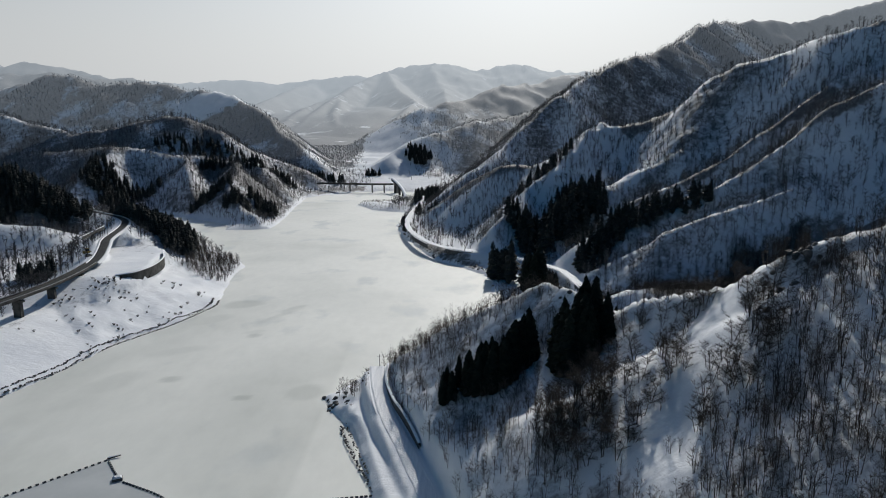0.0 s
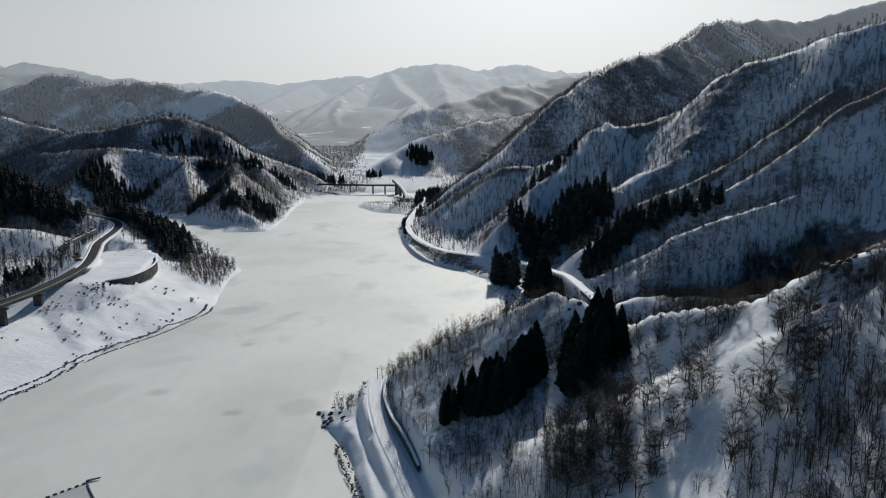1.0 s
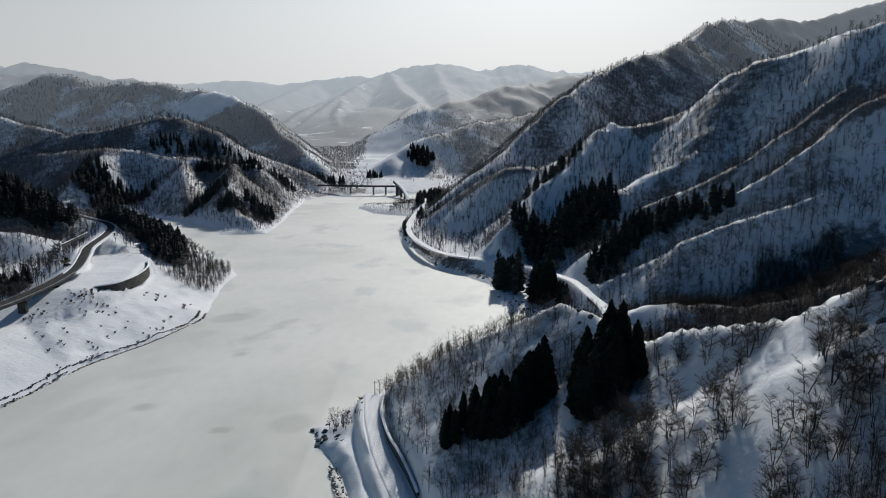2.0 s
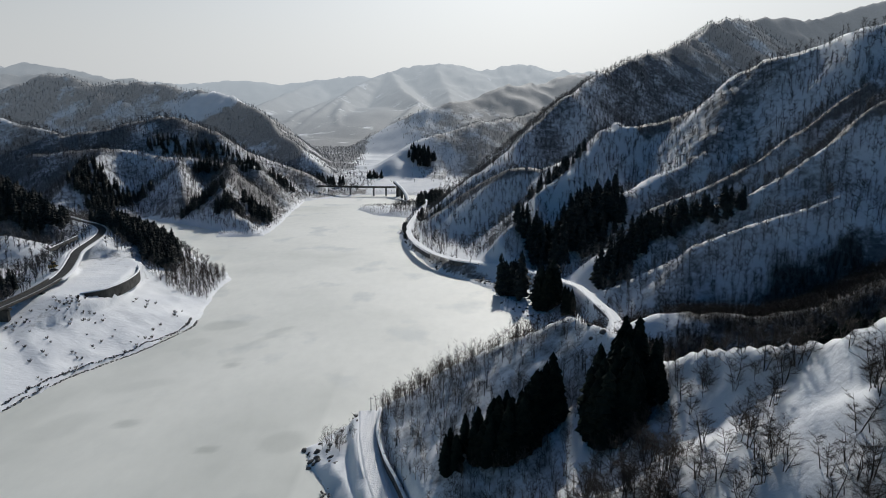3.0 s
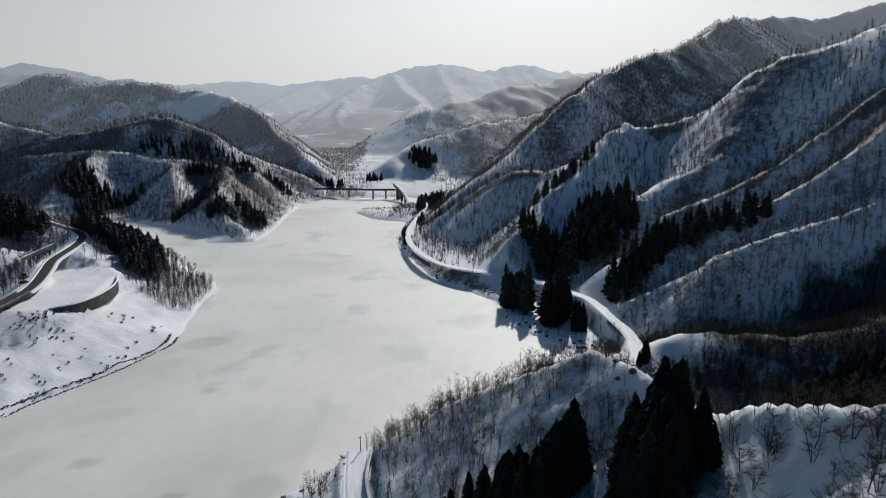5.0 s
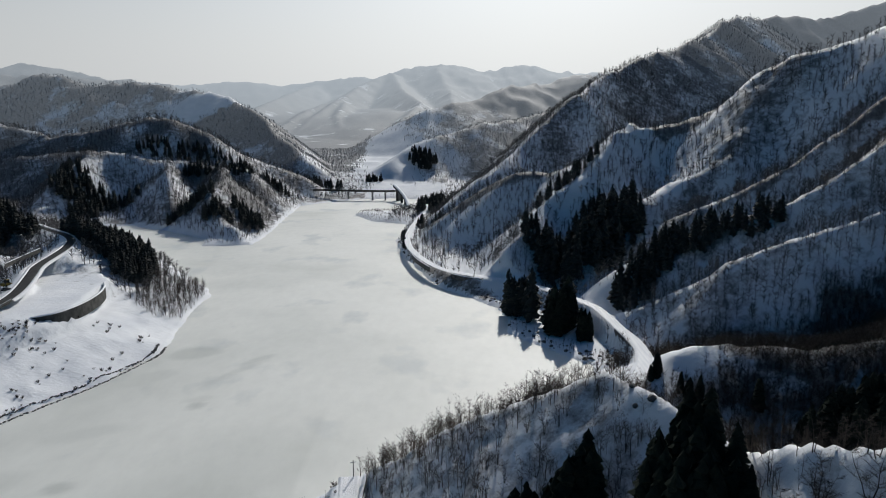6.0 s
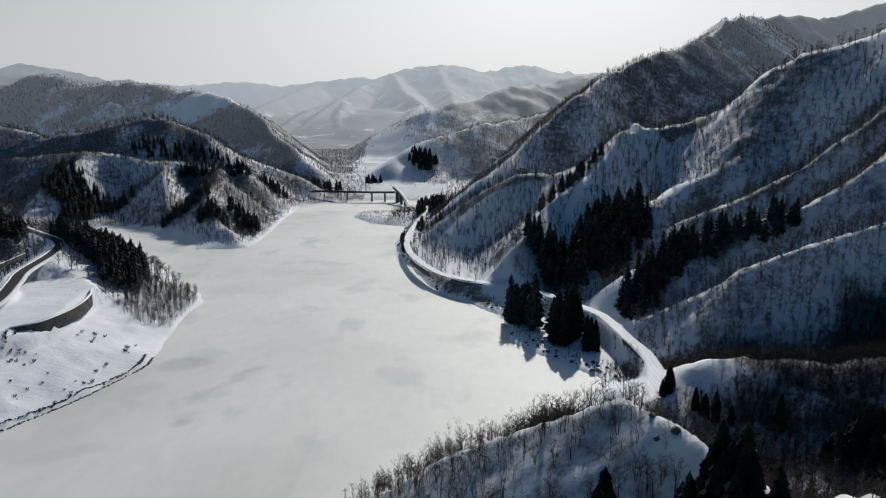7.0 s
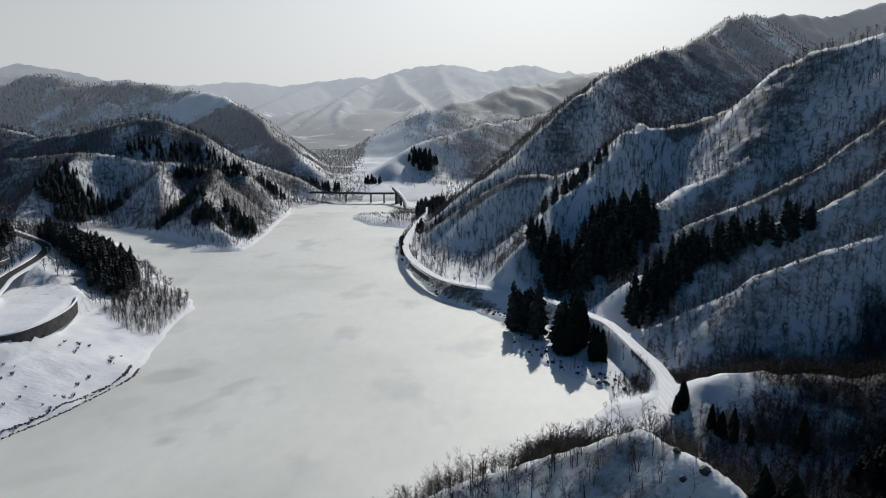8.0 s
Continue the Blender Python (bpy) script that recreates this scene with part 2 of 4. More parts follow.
EAST_SPURS = [
    ([(96, 455, 30, 0.86), (110, 464, 39, 0.86), (127, 471, 51, 0.86), (154, 486, 62, 0.86), (187, 494, 79, 0.86), (205, 512, 96, 0.91), (222, 548, 122, 0.96)], 18),
    ([(140, 446, 46, 0.91), (185, 444, 70, 0.91), (224, 442, 93, 0.91), (262, 455, 116, 0.91), (300, 470, 138, 0.91)], 3),
    ([(104, 398, 34, 0.91), (125, 390, 45, 0.91), (151, 382, 56, 0.91), (184, 382, 75, 0.91), (215, 385, 94, 0.91), (250, 390, 115, 0.91), (330, 410, 150, 0.91)], 3),
    ([(77, 364, 8, 0.91), (88.5, 357, 15, 0.91), (122, 348, 39, 0.91), (150, 345, 50, 0.91), (200, 350, 66, 0.91)], 3),
]
EAST_MOUNTAIN = [
    ([(-24, 640, 8, 0.83), (20, 625, 38, 0.83), (62, 605, 62, 0.83), (87, 592, 62, 0.83), (114, 584, 74, 0.83), (143, 594, 101, 0.83)], 5),
    ([(-30, 652, 6, 0.88), (-2, 676, 25, 0.88), (28, 706, 45, 0.88), (78, 765, 74, 0.88), (126, 820, 112, 0.88), (152, 850, 136, 0.88), (210, 950, 167, 0.88), (312, 1050, 206, 0.88), (410, 1150, 236, 0.78), (500, 1300, 286, 0.78), (646, 1500, 327, 0.78), (757, 1600, 342, 0.78), (892, 1700, 352, 0.78), (1020, 1750, 380, 0.78), (1193, 1800, 435, 0.78), (1800, 1900, 560, 0.78)], 8),
]
DELTA = [
    ([(-95, 795, 3.2, 0.3), (-75, 770, 4.2, 0.3), (-50, 750, 4.4, 0.3)], 6),
]
VALLEY_RIDGES = [
    ([(-120, 1110, 16, 0.58), (-90, 1140, 49, 0.58), (-51, 1200, 75, 0.58), (-3, 1240, 87, 0.58), (40, 1270, 101, 0.58), (85, 1310, 108, 0.58), (147, 1370, 115, 0.58), (204, 1450, 134, 0.58), (330, 1560, 165, 0.58)], 6),
    ([(-175, 1540, 70, 0.52), (-124, 1570, 99, 0.52), (-72, 1600, 135, 0.52), (-4, 1640, 153, 0.52), (53, 1700, 163, 0.52), (99, 1760, 180, 0.52), (167, 1850, 210, 0.52), (258, 1950, 223, 0.52), (391, 2050, 255, 0.52), (472, 2100, 250, 0.52), (900, 2500, 330, 0.52)], 10),
]
FAR_WEST_SPURS = [
    ([(-429, 4000, 395, 0.4), (-520, 3300, 262, 0.4), (-580, 2700, 176, 0.42), (-560, 2150, 96, 0.45)], 10),
    ([(-775, 4000, 370, 0.4), (-820, 3200, 250, 0.4), (-780, 2600, 172, 0.42), (-700, 2100, 100, 0.45)], 10),
]
FAR_SPURS = [
    ([(-326, 3700, 400, 0.55), (-439, 3350, 318, 0.55), (-488, 2950, 234, 0.55), (-510, 2550, 156, 0.55), (-509, 2250, 100, 0.55), (-479, 2000, 48, 0.55)], 10),
    ([(-326, 3700, 400, 0.55), (-201, 3000, 266, 0.55), (-107, 2600, 200, 0.55), (-150, 2250, 138, 0.55), (-172, 1950, 82, 0.55), (-200, 1800, 50, 0.55)], 10),
    ([(-92, 3800, 448, 0.5), (-9, 3300, 312, 0.5), (16, 2850, 210, 0.5), (-39, 2500, 170, 0.5)], 12),
    ([(-460, 2900, 220, 0.55), (-420, 2500, 150, 0.55), (-360, 2200, 105, 0.55), (-330, 1950, 60, 0.55)], 8),
]
FAR_RIM = [
    ([(-2400, 3700, 380, 0.4), (-1462, 3800, 345, 0.4), (-1195, 3900, 373, 0.4), (-984, 4000, 358, 0.4), (-775, 4000, 380, 0.4), (-429, 4000, 407, 0.4), (-282, 3900, 440, 0.4), (-46, 3800, 454, 0.4), (155, 3900, 441, 0.4), (503, 4000, 463, 0.4), (765, 4100, 425, 0.4), (1500, 4200, 470, 0.4)], 25),
]
WEST_SKYLINE = [
    ([(-209, 1060, 42, 0.7), (-251, 1130, 65, 0.7), (-294, 1190, 85, 0.7), (-337, 1240, 113, 0.7), (-383, 1290, 139, 0.7), (-427, 1330, 157, 0.7), (-484, 1370, 171, 0.7), (-523, 1390, 167, 0.7), (-568, 1400, 179, 0.7), (-601, 1410, 188, 0.7), (-658, 1420, 198, 0.7), (-700, 1420, 194, 0.7), (-737, 1420, 187, 0.7), (-825, 1440, 209, 0.7), (-891, 1450, 211, 0.7), (-969, 1450, 179, 0.7), (-1700, 1500, 240, 0.7)], 8),
]
WEST_CRESTS = [
    ([(-221, 985, 34, 0.7), (-291, 965, 62, 0.7), (-332, 955, 91, 0.7), (-389, 962, 116, 0.7), (-418, 965, 119, 0.7), (-477, 950, 96, 0.7), (-554, 965, 84, 0.7), (-686, 1010, 108, 0.7), (-1000, 1100, 150, 0.7)], 7),
    ([(-188, 872, 5, 0.71), (-207, 855, 36, 0.71), (-248, 845, 53, 0.71), (-296, 845, 54, 0.71), (-367, 865, 60, 0.71), (-447, 875, 71, 0.71), (-589, 925, 58, 0.71), (-653, 945, 52, 0.71), (-900, 960, 80, 0.71)], 6),
]
WEST_HILLS = [
    ([(-180, 604, 3, 0.88), (-188, 618, 12, 0.88), (-206, 640, 14, 0.88), (-233, 682, 31, 0.88), (-243, 772, 46, 0.88), (-270, 830, 53, 0.88)], 4),
    ([(-283, 692, 4, 0.86), (-281, 722, 22, 0.86), (-318, 792, 48, 0.86), (-350, 850, 57, 0.86)], 4),
    ([(-420, 700, 10, 0.78), (-430, 760, 38, 0.78), (-445, 860, 70, 0.78)], 5),
    ([(-262, 470, 20, 0.71), (-297, 487, 36, 0.71), (-323, 497, 50, 0.71), (-348, 503, 58, 0.71), (-450, 520, 90, 0.71), (-700, 560, 150, 0.71)], 5),
]
WEST_POINT = [
    ([(-246, 445, 18, 0.62), (-260, 440, 22, 0.62), (-278, 426, 30, 0.62), (-294, 416, 32, 0.62), (-340, 400, 40, 0.62), (-460, 380, 80, 0.62)], 4),
    ([(-290, 560, 12, 0.6), (-240, 505, 16, 0.6), (-190, 450, 10, 0.6), (-162, 428, 5, 0.6)], 5),
    ([(-1700, 1900, 250, 0.45), (-1294, 2150, 270, 0.45), (-1100, 2300, 240, 0.45)], 15),
    ([(-2300, 2600, 390, 0.4), (-1755, 2600, 348, 0.4), (-1622, 2600, 335, 0.4), (-1524, 2700, 328, 0.4), (-1291, 2600, 286, 0.4), (-1090, 2600, 262, 0.4)], 20),
]
SPURS = EAST_CREST + EAST_SPURS + EAST_MOUNTAIN + DELTA + VALLEY_RIDGES + FAR_WEST_SPURS + FAR_SPURS + FAR_RIM + WEST_SKYLINE + WEST_CRESTS + WEST_HILLS + WEST_POINT

EAST_ROAD = [(58, 272, 9), (66, 284, 9.6), (73.2, 299, 10), (76.7, 313, 10.3), (76.7, 325, 10.6), (75, 338, 10.8), (73.7, 353, 11), (71.8, 371, 11), (67.6, 382, 10.8), (61, 398, 10.3), (45, 427, 9.4), (28, 441, 9), (13, 449, 9), (-3, 465, 9), (-18, 500, 9),
             (-30, 549, 9), (-34, 611, 9), (-29, 711, 9), (-22, 790, 8), (-26, 850, 6)]
NEAR_ROAD = [(-24.6, 223, 8), (-23.2, 212, 8), (-21.6, 202, 8), (-17.1, 183.4, 7), (-11.4, 167.4, 5.8), (-7.3, 154.7, 4.8), (-4.6, 147, 4.3), (0, 130, 3.8), (5, 110, 3.4), (12, 60, 3), (17, 0, 3)]
BENCH = [(-27, 197, 3.6), (-24, 188, 3.5), (-19, 171, 3.4), (-14, 155, 3.1), (-8, 130, 2.8), (-2, 105, 2.6), (5, 60, 2.4), (10, 0, 2.4)]
WEST_ROAD = [(-200, 238, 19.5), (-195, 262, 19.8), (-192.5, 282, 20), (-192, 301, 20), (-192.6, 323, 20.6), (-194.5, 342, 21.6), (-198.5, 358, 22.8), (-206, 378, 25), (-212, 393.5, 26.4), (-219, 425, 28), (-225, 443, 28.8), (-233, 458, 29.2), (-246, 473, 29.5), (-266, 490, 29.5), (-300, 520, 30)]

PLATFORM = [(-184, 338, 18.7), (-179.5, 350, 18.8), (-181.5, 368, 18.8), (-188, 384, 18.9), (-200, 396, 19.4)]
YARD_FOOT = [(-194, 322, 18.3), (-176, 321.5, 18.3), (-168, 325, 16.8), (-162, 333, 14.6)]


def flatten(z, x, y, line, half, soft):
    """Cut or fill the ground to a level bench along a line."""
    best, zr = np.full(x.shape, 1e9), np.zeros(x.shape)
    for (ax, ay, az), (bx, by, bz) in zip(line, line[1:]):
        d, t = seg_dist(x, y, ax, ay, bx, by)
        near = d < best
        best, zr = np.where(near, d, best), np.where(near, az + (bz - az) * t, zr)
    return z + (zr - z) * (1 - step(half, half + soft, best))


def spine(x, y, pts, r):
    z = np.full(x.shape, -1e9)
    for (ax, ay, az, asl), (bx, by, bz, bsl) in zip(pts, pts[1:]):
        d, t = seg_dist(x, y, ax, ay, bx, by)
        z = np.maximum(z, az + (bz - az) * t - (asl + (bsl - asl) * t) * (np.sqrt(d * d + r * r) - r))
    return z


def height(x, y):
    x, y = np.asarray(x, float), np.asarray(y, float)
    d = shore(x, y) + 2.2 * fbm(x / 16, y / 16, 3, 7)
    far = np.hypot(x, y)
    wx, wy = x + 9 * fbm(x / 60, y / 60, 3, 5), y + 9 * fbm(x / 60, y / 60, 3, 9)
    w = step(250, 420, far)
    mx, my = x + (wx - x) * w, y + (wy - y) * w
    base = np.where(x < 0, 1.0 + 0.10 * np.clip(d, 0, 140), 1.0 + 0.05 * np.clip(d, 0, 100)) + np.clip(y - 960, 0, 1500) * 0.055 + np.clip(y - 1900 - 0.5 * np.abs(x + 150) + 160 * fbm(x / 240, y / 500, 3, 63), 0, 900) * 0.10
    q = base / 5.0 + 0.9 * fbm(x / 70, y / 70, 3, 61)
    fields = step(-190, -160, x) * (1 - step(-40, -10, x)) * step(1040, 1080, y) * (1 - step(1600, 1750, y))
    base = base + fields * (5.0 * (np.floor(q) + step(0.6, 1.0, q - np.floor(q))) - base)
    z = base + 0.5 * fbm(x / 14, y / 14, 3, 2)
    near = spine(x, y, NEAR_RIDGE, 2.2)
    dist = np.full(x.shape, 1e9)
    for p, q in zip(NEAR_RIDGE[:12], NEAR_RIDGE[1:13]):
        dist = np.minimum(dist, seg_dist(x, y, p[0], p[1], q[0], q[1])[0])
    near = near - (5.0 + 2.6 * step(40, 54, x)) * (1 - np.exp(-dist / 6.5))     # the crest stands up sharply
    near = near - 4.5 * np.exp(-((x - 36) ** 2 + (y - 162) ** 2) / 110) - 3.2 * np.exp(-((x - 21) ** 2 + (y - 174) ** 2) / 90)
    near = smax(near, spine(x, y, NEAR_SPUR, 3.0), 3)
    hill = smax(near, spine(x, y, SECOND_RIDGE, 2.5), 4)
    hill = hill + (2.0 * fbm(x / 24, y / 24, 4, 3) + 1.3 * fbm(x / 8, y / 8, 3, 4)) * step(2, 12, hill - base)
    z = smax(z, hill, 4)
    mount = np.full(x.shape, -1e9)
    for pts, r in SPURS:
        mount = smax(mount, spine(mx, my, pts, r * 0.3), 1.5 + r * 0.3)
    up = np.clip(mount - base, 0, 400)
    mount = mount + step(5, 40, up) * (1.6 * fbm(x / 22, y / 22, 4, 11) + (1.6 + up * 0.014) * fbm(x / 60, y / 60, 4, 12, True)) + step(60, 200, up) * step(900, 2000, far) * (6 + 12 * step(1900, 2600, far)) * fbm(x / 200, y / 260, 4, 13, True) + step(30, 110, up) * step(850, 1100, far) * 9 * fbm(x / 95, y / 120, 3, 14, True)
    z = smax(z, mount, 5)
    bank = np.full(x.shape, -1e9)
    for line, drop, half, fall in ((PLATFORM, 6.0, 16, 0.26), (WEST_ROAD[5:], 0.5, 4, 0.45), (WEST_ROAD[:6], 9.5, 6, 0.25), (YARD_FOOT, 0.0, 2, 0.28)):
        for p, q in zip(line, line[1:]):
            e, t = seg_dist(x, y, p[0], p[1], q[0], q[1])
            bank = np.maximum(bank, p[2] + (q[2] - p[2]) * t - drop - fall * np.maximum(e - half, 0))
    z = smax(z, bank, 2)
    z = flatten(z, x, y, EAST_ROAD[:9], 2.6, 2.8)
    z = flatten(z, x, y, EAST_ROAD[8:], 3, 4)
    z = flatten(z, x, y, BENCH, 4.5, 5.0)
    z = flatten(z, x, y, NEAR_ROAD, 3.9, 2.4)
    z = flatten(z, x, y, WEST_ROAD[5:], 4, 6)
    z = flatten(z, x, y, PLATFORM, 16.5, 1.0)
    z = np.where(d > 0, np.minimum(z, 0.5 + np.where((x < -100) & (y < 420), 0.28 * d + 2.5 * np.maximum(d - 37, 0), 0.85 * d) + 0.8 * fbm(x / 9, y / 9, 3, 21)), np.maximum(-4, 0.4 * d - 0.3))
    return z


def mesh_object(name, verts, faces, mat, smooth=False):
    """One mesh from arrays; faces of one size, three or four corners."""
    me = bpy.data.meshes.new(name)
    k = faces.shape[1]
    me.vertices.add(len(verts))
    me.vertices.foreach_set("co", np.asarray(verts, np.float32).ravel())
    me.loops.add(faces.size)
    me.loops.foreach_set("vertex_index", faces.astype(np.int32).ravel())
    me.polygons.add(len(faces))
    me.polygons.foreach_set("loop_start", np.arange(0, faces.size, k, dtype=np.int32))
    me.polygons.foreach_set("loop_total", np.full(len(faces), k, np.int32))
    me.polygons.foreach_set("use_smooth", np.full(len(faces), smooth))
    me.update(calc_edges=True)
    me.materials.append(mat)
    return new(name, me)


def build_ground():
    """The land as rings of growing width round the valley; the farthest rings are the hazy distance."""
    ang = np.concatenate([np.linspace(-56, 58, 460, endpoint=False), np.linspace(58, 304, 110, endpoint=False)])
    rad = [4.0]
    while rad[-1] < 4950:
        rad.append(rad[-1] + max(1.5 if rad[-1] > 40 else 6, rad[-1] * 0.009))
    rad = np.array(rad)
    a, r = np.meshgrid(np.radians(ang), rad, indexing="ij")
    x, y = r * np.sin(a), 40 + r * np.cos(a)
    z = height(x, y)
    na = len(ang)
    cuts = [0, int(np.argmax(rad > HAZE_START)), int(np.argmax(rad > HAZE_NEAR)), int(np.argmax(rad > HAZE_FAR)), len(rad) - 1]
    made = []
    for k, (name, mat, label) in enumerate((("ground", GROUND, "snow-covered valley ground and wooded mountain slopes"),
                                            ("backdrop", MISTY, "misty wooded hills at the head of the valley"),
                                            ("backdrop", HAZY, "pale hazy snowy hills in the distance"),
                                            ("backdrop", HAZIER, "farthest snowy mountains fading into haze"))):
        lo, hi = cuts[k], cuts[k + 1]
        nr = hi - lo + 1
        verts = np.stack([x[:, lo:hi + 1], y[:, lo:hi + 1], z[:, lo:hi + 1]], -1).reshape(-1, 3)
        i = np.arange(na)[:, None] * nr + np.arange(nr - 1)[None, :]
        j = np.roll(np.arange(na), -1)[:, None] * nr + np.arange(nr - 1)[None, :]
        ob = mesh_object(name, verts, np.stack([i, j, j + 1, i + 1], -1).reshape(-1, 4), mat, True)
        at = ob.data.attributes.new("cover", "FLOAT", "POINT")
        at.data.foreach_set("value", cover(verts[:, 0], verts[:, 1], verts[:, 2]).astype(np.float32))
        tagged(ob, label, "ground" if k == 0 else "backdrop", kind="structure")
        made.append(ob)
    ring = np.arange(na) * (cuts[1] + 1)
    bm = bmesh.new()
    bm.from_mesh(made[0].data)
    bm.verts.ensure_lookup_table()
    hub = bm.verts.new((0, 40, gz(0, 40)))
    bm.verts.ensure_lookup_table()
    for k in range(na):
        bm.faces.new((hub, bm.verts[int(ring[(k + 1) % na])], bm.verts[int(ring[k])])).smooth = True
    bm.to_mesh(made[0].data)
    bm.free()


def gz(x, y):
    return float(height(np.array([float(x)]), np.array([float(y)]))[0])


def cover(x, y, z):
    """How much of the ground is brush and litter, with some slope shade put in."""
    far = np.hypot(x, y)
    d = shore(x, y)
    c = 0.30 + 0.22 * fbm(x / 60, y / 60, 4, 31)
    c = c - 0.04 * step(320, 420, far) + 0.15 * step(600, 1000, far)
    # more litter on hill and mountain slopes, also darkening them in place of shade
    c = c + (0.06 + 0.18 * fbm(x / 28, y / 28, 3, 38)) * step(-150, -260, x) * step(560, 760, y) + (0.06 + 0.30 * fbm(x / 55, y / 55, 4, 40)) * step(950, 1250, y) + (0.06 + 0.16 * fbm(x / 30, y / 30, 3, 39)) * step(60, 140, x) * step(330, 480, y) + (0.19 + 0.3 * fbm(x / 90, y / 170, 5, 33) + 0.2 * fbm(x / 300, y / 300, 3, 34)) * step(1400, 1900, far)
    c = c + 0.06 * within(x, y, [(60, 105, 50, 34, 40)], 0.5)
    c = np.maximum(c, np.maximum(0.55 * within(x, y, BROWN[1:]), 0.42 * within(x, y, BROWN[:1], 0.5)))
    shorebank = (0.48 + 0.25 * fbm(x / 9, y / 9, 3, 37)) * step(17, 7, d) * step(0.3, 2.0, d) * step(395, 430, y) * (1 - step(640, 700, y)) * (x > -60)
    westbank = (0.42 + 0.2 * fbm(x / 12, y / 12, 3, 36)) * step(1, 4, d) * (1 - step(30, 45, d)) * (x < -120) * step(630, 680, y)
    shorebank = np.maximum(shorebank, westbank)
    flat = step(12, 4, z - np.clip(y - 960, 0, 1500) * 0.055) * (1 - step(1600, 1850, far))
    return np.clip(np.maximum(c * (1 - 0.8 * flat) * step(2, 25, d) * (1 - within(x, y, CLEARINGS)), shorebank), 0, 1)


# snowfields with no trees: centre, half-lengths, turn in degrees
CLEARINGS = [(52, 118, 17, 5, 42), (40, 104, 11, 5, 70), (47, 141, 7, 6, 30), (56, 130, 9, 5, 45), (44, 170, 5, 14, 25), (28, 158, 2.5, 9, -15), (72, 378, 13, 26, 15),
             (-470, 1330, 80, 45, 25), (14, 1322, 66, 17, 30), (84, 505, 5, 24, -34), (138, 482, 16, 7, 25), (170, 470, 12, 5, 30), (300, 520, 26, 6, 35),
             (-112, 1300, 62, 330, 6), (-60, 1000, 60, 60, 0), (62, 300, 22, 34, 0), (30, 432, 40, 12, -35)]
BROWN = [(75, 121, 12, 6, -45), (70, 232, 75, 26, -5), (165, 292, 62, 34, 8), (16, 224, 36, 11, -22), (102, 313, 38, 14, -8), (96, 250, 62, 23, -14), (180, 389, 84, 11, 2), (190, 588, 66, 15, -14), (330, 512, 60, 15, -28), (222, 450, 80, 10, 6), (20, 668, 62, 11, 36), (30, 622, 60, 20, -16), (88, 600, 40, 7, 0), (-385, 958, 95, 13, 2), (-310, 470, 60, 22, -20), (-207, 660, 42, 42, 20), (-235, 770, 40, 60, 10)]


def within(x, y, spots, soft=0.25, seed=41):
    """0 to 1: how far inside any of the turned ellipses."""
    best = np.zeros(x.shape)
    wob = 0.35 * fbm(x / 12, y / 12, 3, seed)
    for cx, cy, a, b, deg in spots:
        c, sn = math.cos(radians(deg)), math.sin(radians(deg))
        u, v = ((x - cx) * c + (y - cy) * sn) / a, (-(x - cx) * sn + (y - cy) * c) / b
        best = np.maximum(best, step(1 + soft, 1 - soft, np.hypot(u, v) + wob))
    return best


def road_gap(x, y):
    """Distance to the nearest road or level yard."""
    d = np.full(x.shape, 1e9)
    for line, half in ((EAST_ROAD, 2.8), (NEAR_ROAD, 3), (BENCH, 5), (WEST_ROAD, 5), (PLATFORM, 18)):
        for a, b in zip(line, line[1:]):
            d = np.minimum(d, seg_dist(x, y, a[0], a[1], b[0], b[1])[0] - half)
    return d


build_ground()


# patches where water has soaked the snow: centre, half-lengths, turn in degrees, strength
SLUSH = [(-72, 213, 4.5, 3, 0, 0.62), (-51, 218, 8, 7, 20, 0.42), (-105, 230, 4.5, 3.5, 0, 0.5), (-88, 283, 3, 3.5, 0, 0.5), (-90, 288, 7, 3, 20, 0.25), (-110, 335, 12, 9, 30, 0.5),
         (-85, 314, 16, 3, 60, 0.32), (-119, 307, 13, 9, 40, 0.4), (-116, 262, 14, 6, 20, 0.35), (-80, 328, 9, 2.5, 50, 0.4), (-126, 225, 20, 8, 60, 0.3)]


def build_lake():
    """The ice as a fine sheet where it passes below, coarse beyond."""
    xs = np.concatenate([np.linspace(-480, -182, 12), np.arange(-180, 62, 2.0), np.linspace(64, 260, 10)])
    ys = np.concatenate([np.linspace(-400, 98, 14), np.arange(100, 402, 2.0), np.linspace(410, 1010, 40)])
    x, y = (g.ravel() for g in np.meshgrid(xs, ys, indexing="ij"))
    k = len(ys)
    i = np.arange(len(xs) - 1)[:, None] * k + np.arange(k - 1)[None]
    ob = mesh_object("lake", np.stack([x, y, 0 * x], -1), np.stack([i, i + k, i + k + 1, i + 1], -1).reshape(-1, 4), ICE)
    wet_dull = np.zeros(x.shape)
    for cx, cy, u, v, deg, much in SLUSH:
        wet_dull = np.maximum(wet_dull, much * within(x, y, [(cx, cy, u, v, deg)], 0.45, 47))
    # shore side of the basin is grey, half thawed, duller reflection painted in
    wet_dull = np.maximum(wet_dull, 0.42 * step(70, 4, -shore(x, y)) * step(390, 300, y) * (x < -40) * (0.6 + 0.5 * fbm(x / 18, y / 30, 3, 48)))
    # ice darkens nearer the start: grey ice, plus weaker reflection put into colour
    wet_dull = np.clip(wet_dull + 0.16 * step(330, 140, y) * (1 + 0.6 * fbm(x / 30, y / 22, 3, 49)), 0, 1)
    ob.data.attributes.new("slush", "FLOAT", "POINT").data.foreach_set("value", wet_dull.astype(np.float32))
    return ob


lake = build_lake()
tagged(lake, "frozen reservoir covered with snow and grey slush ice", "lake", kind="structure")


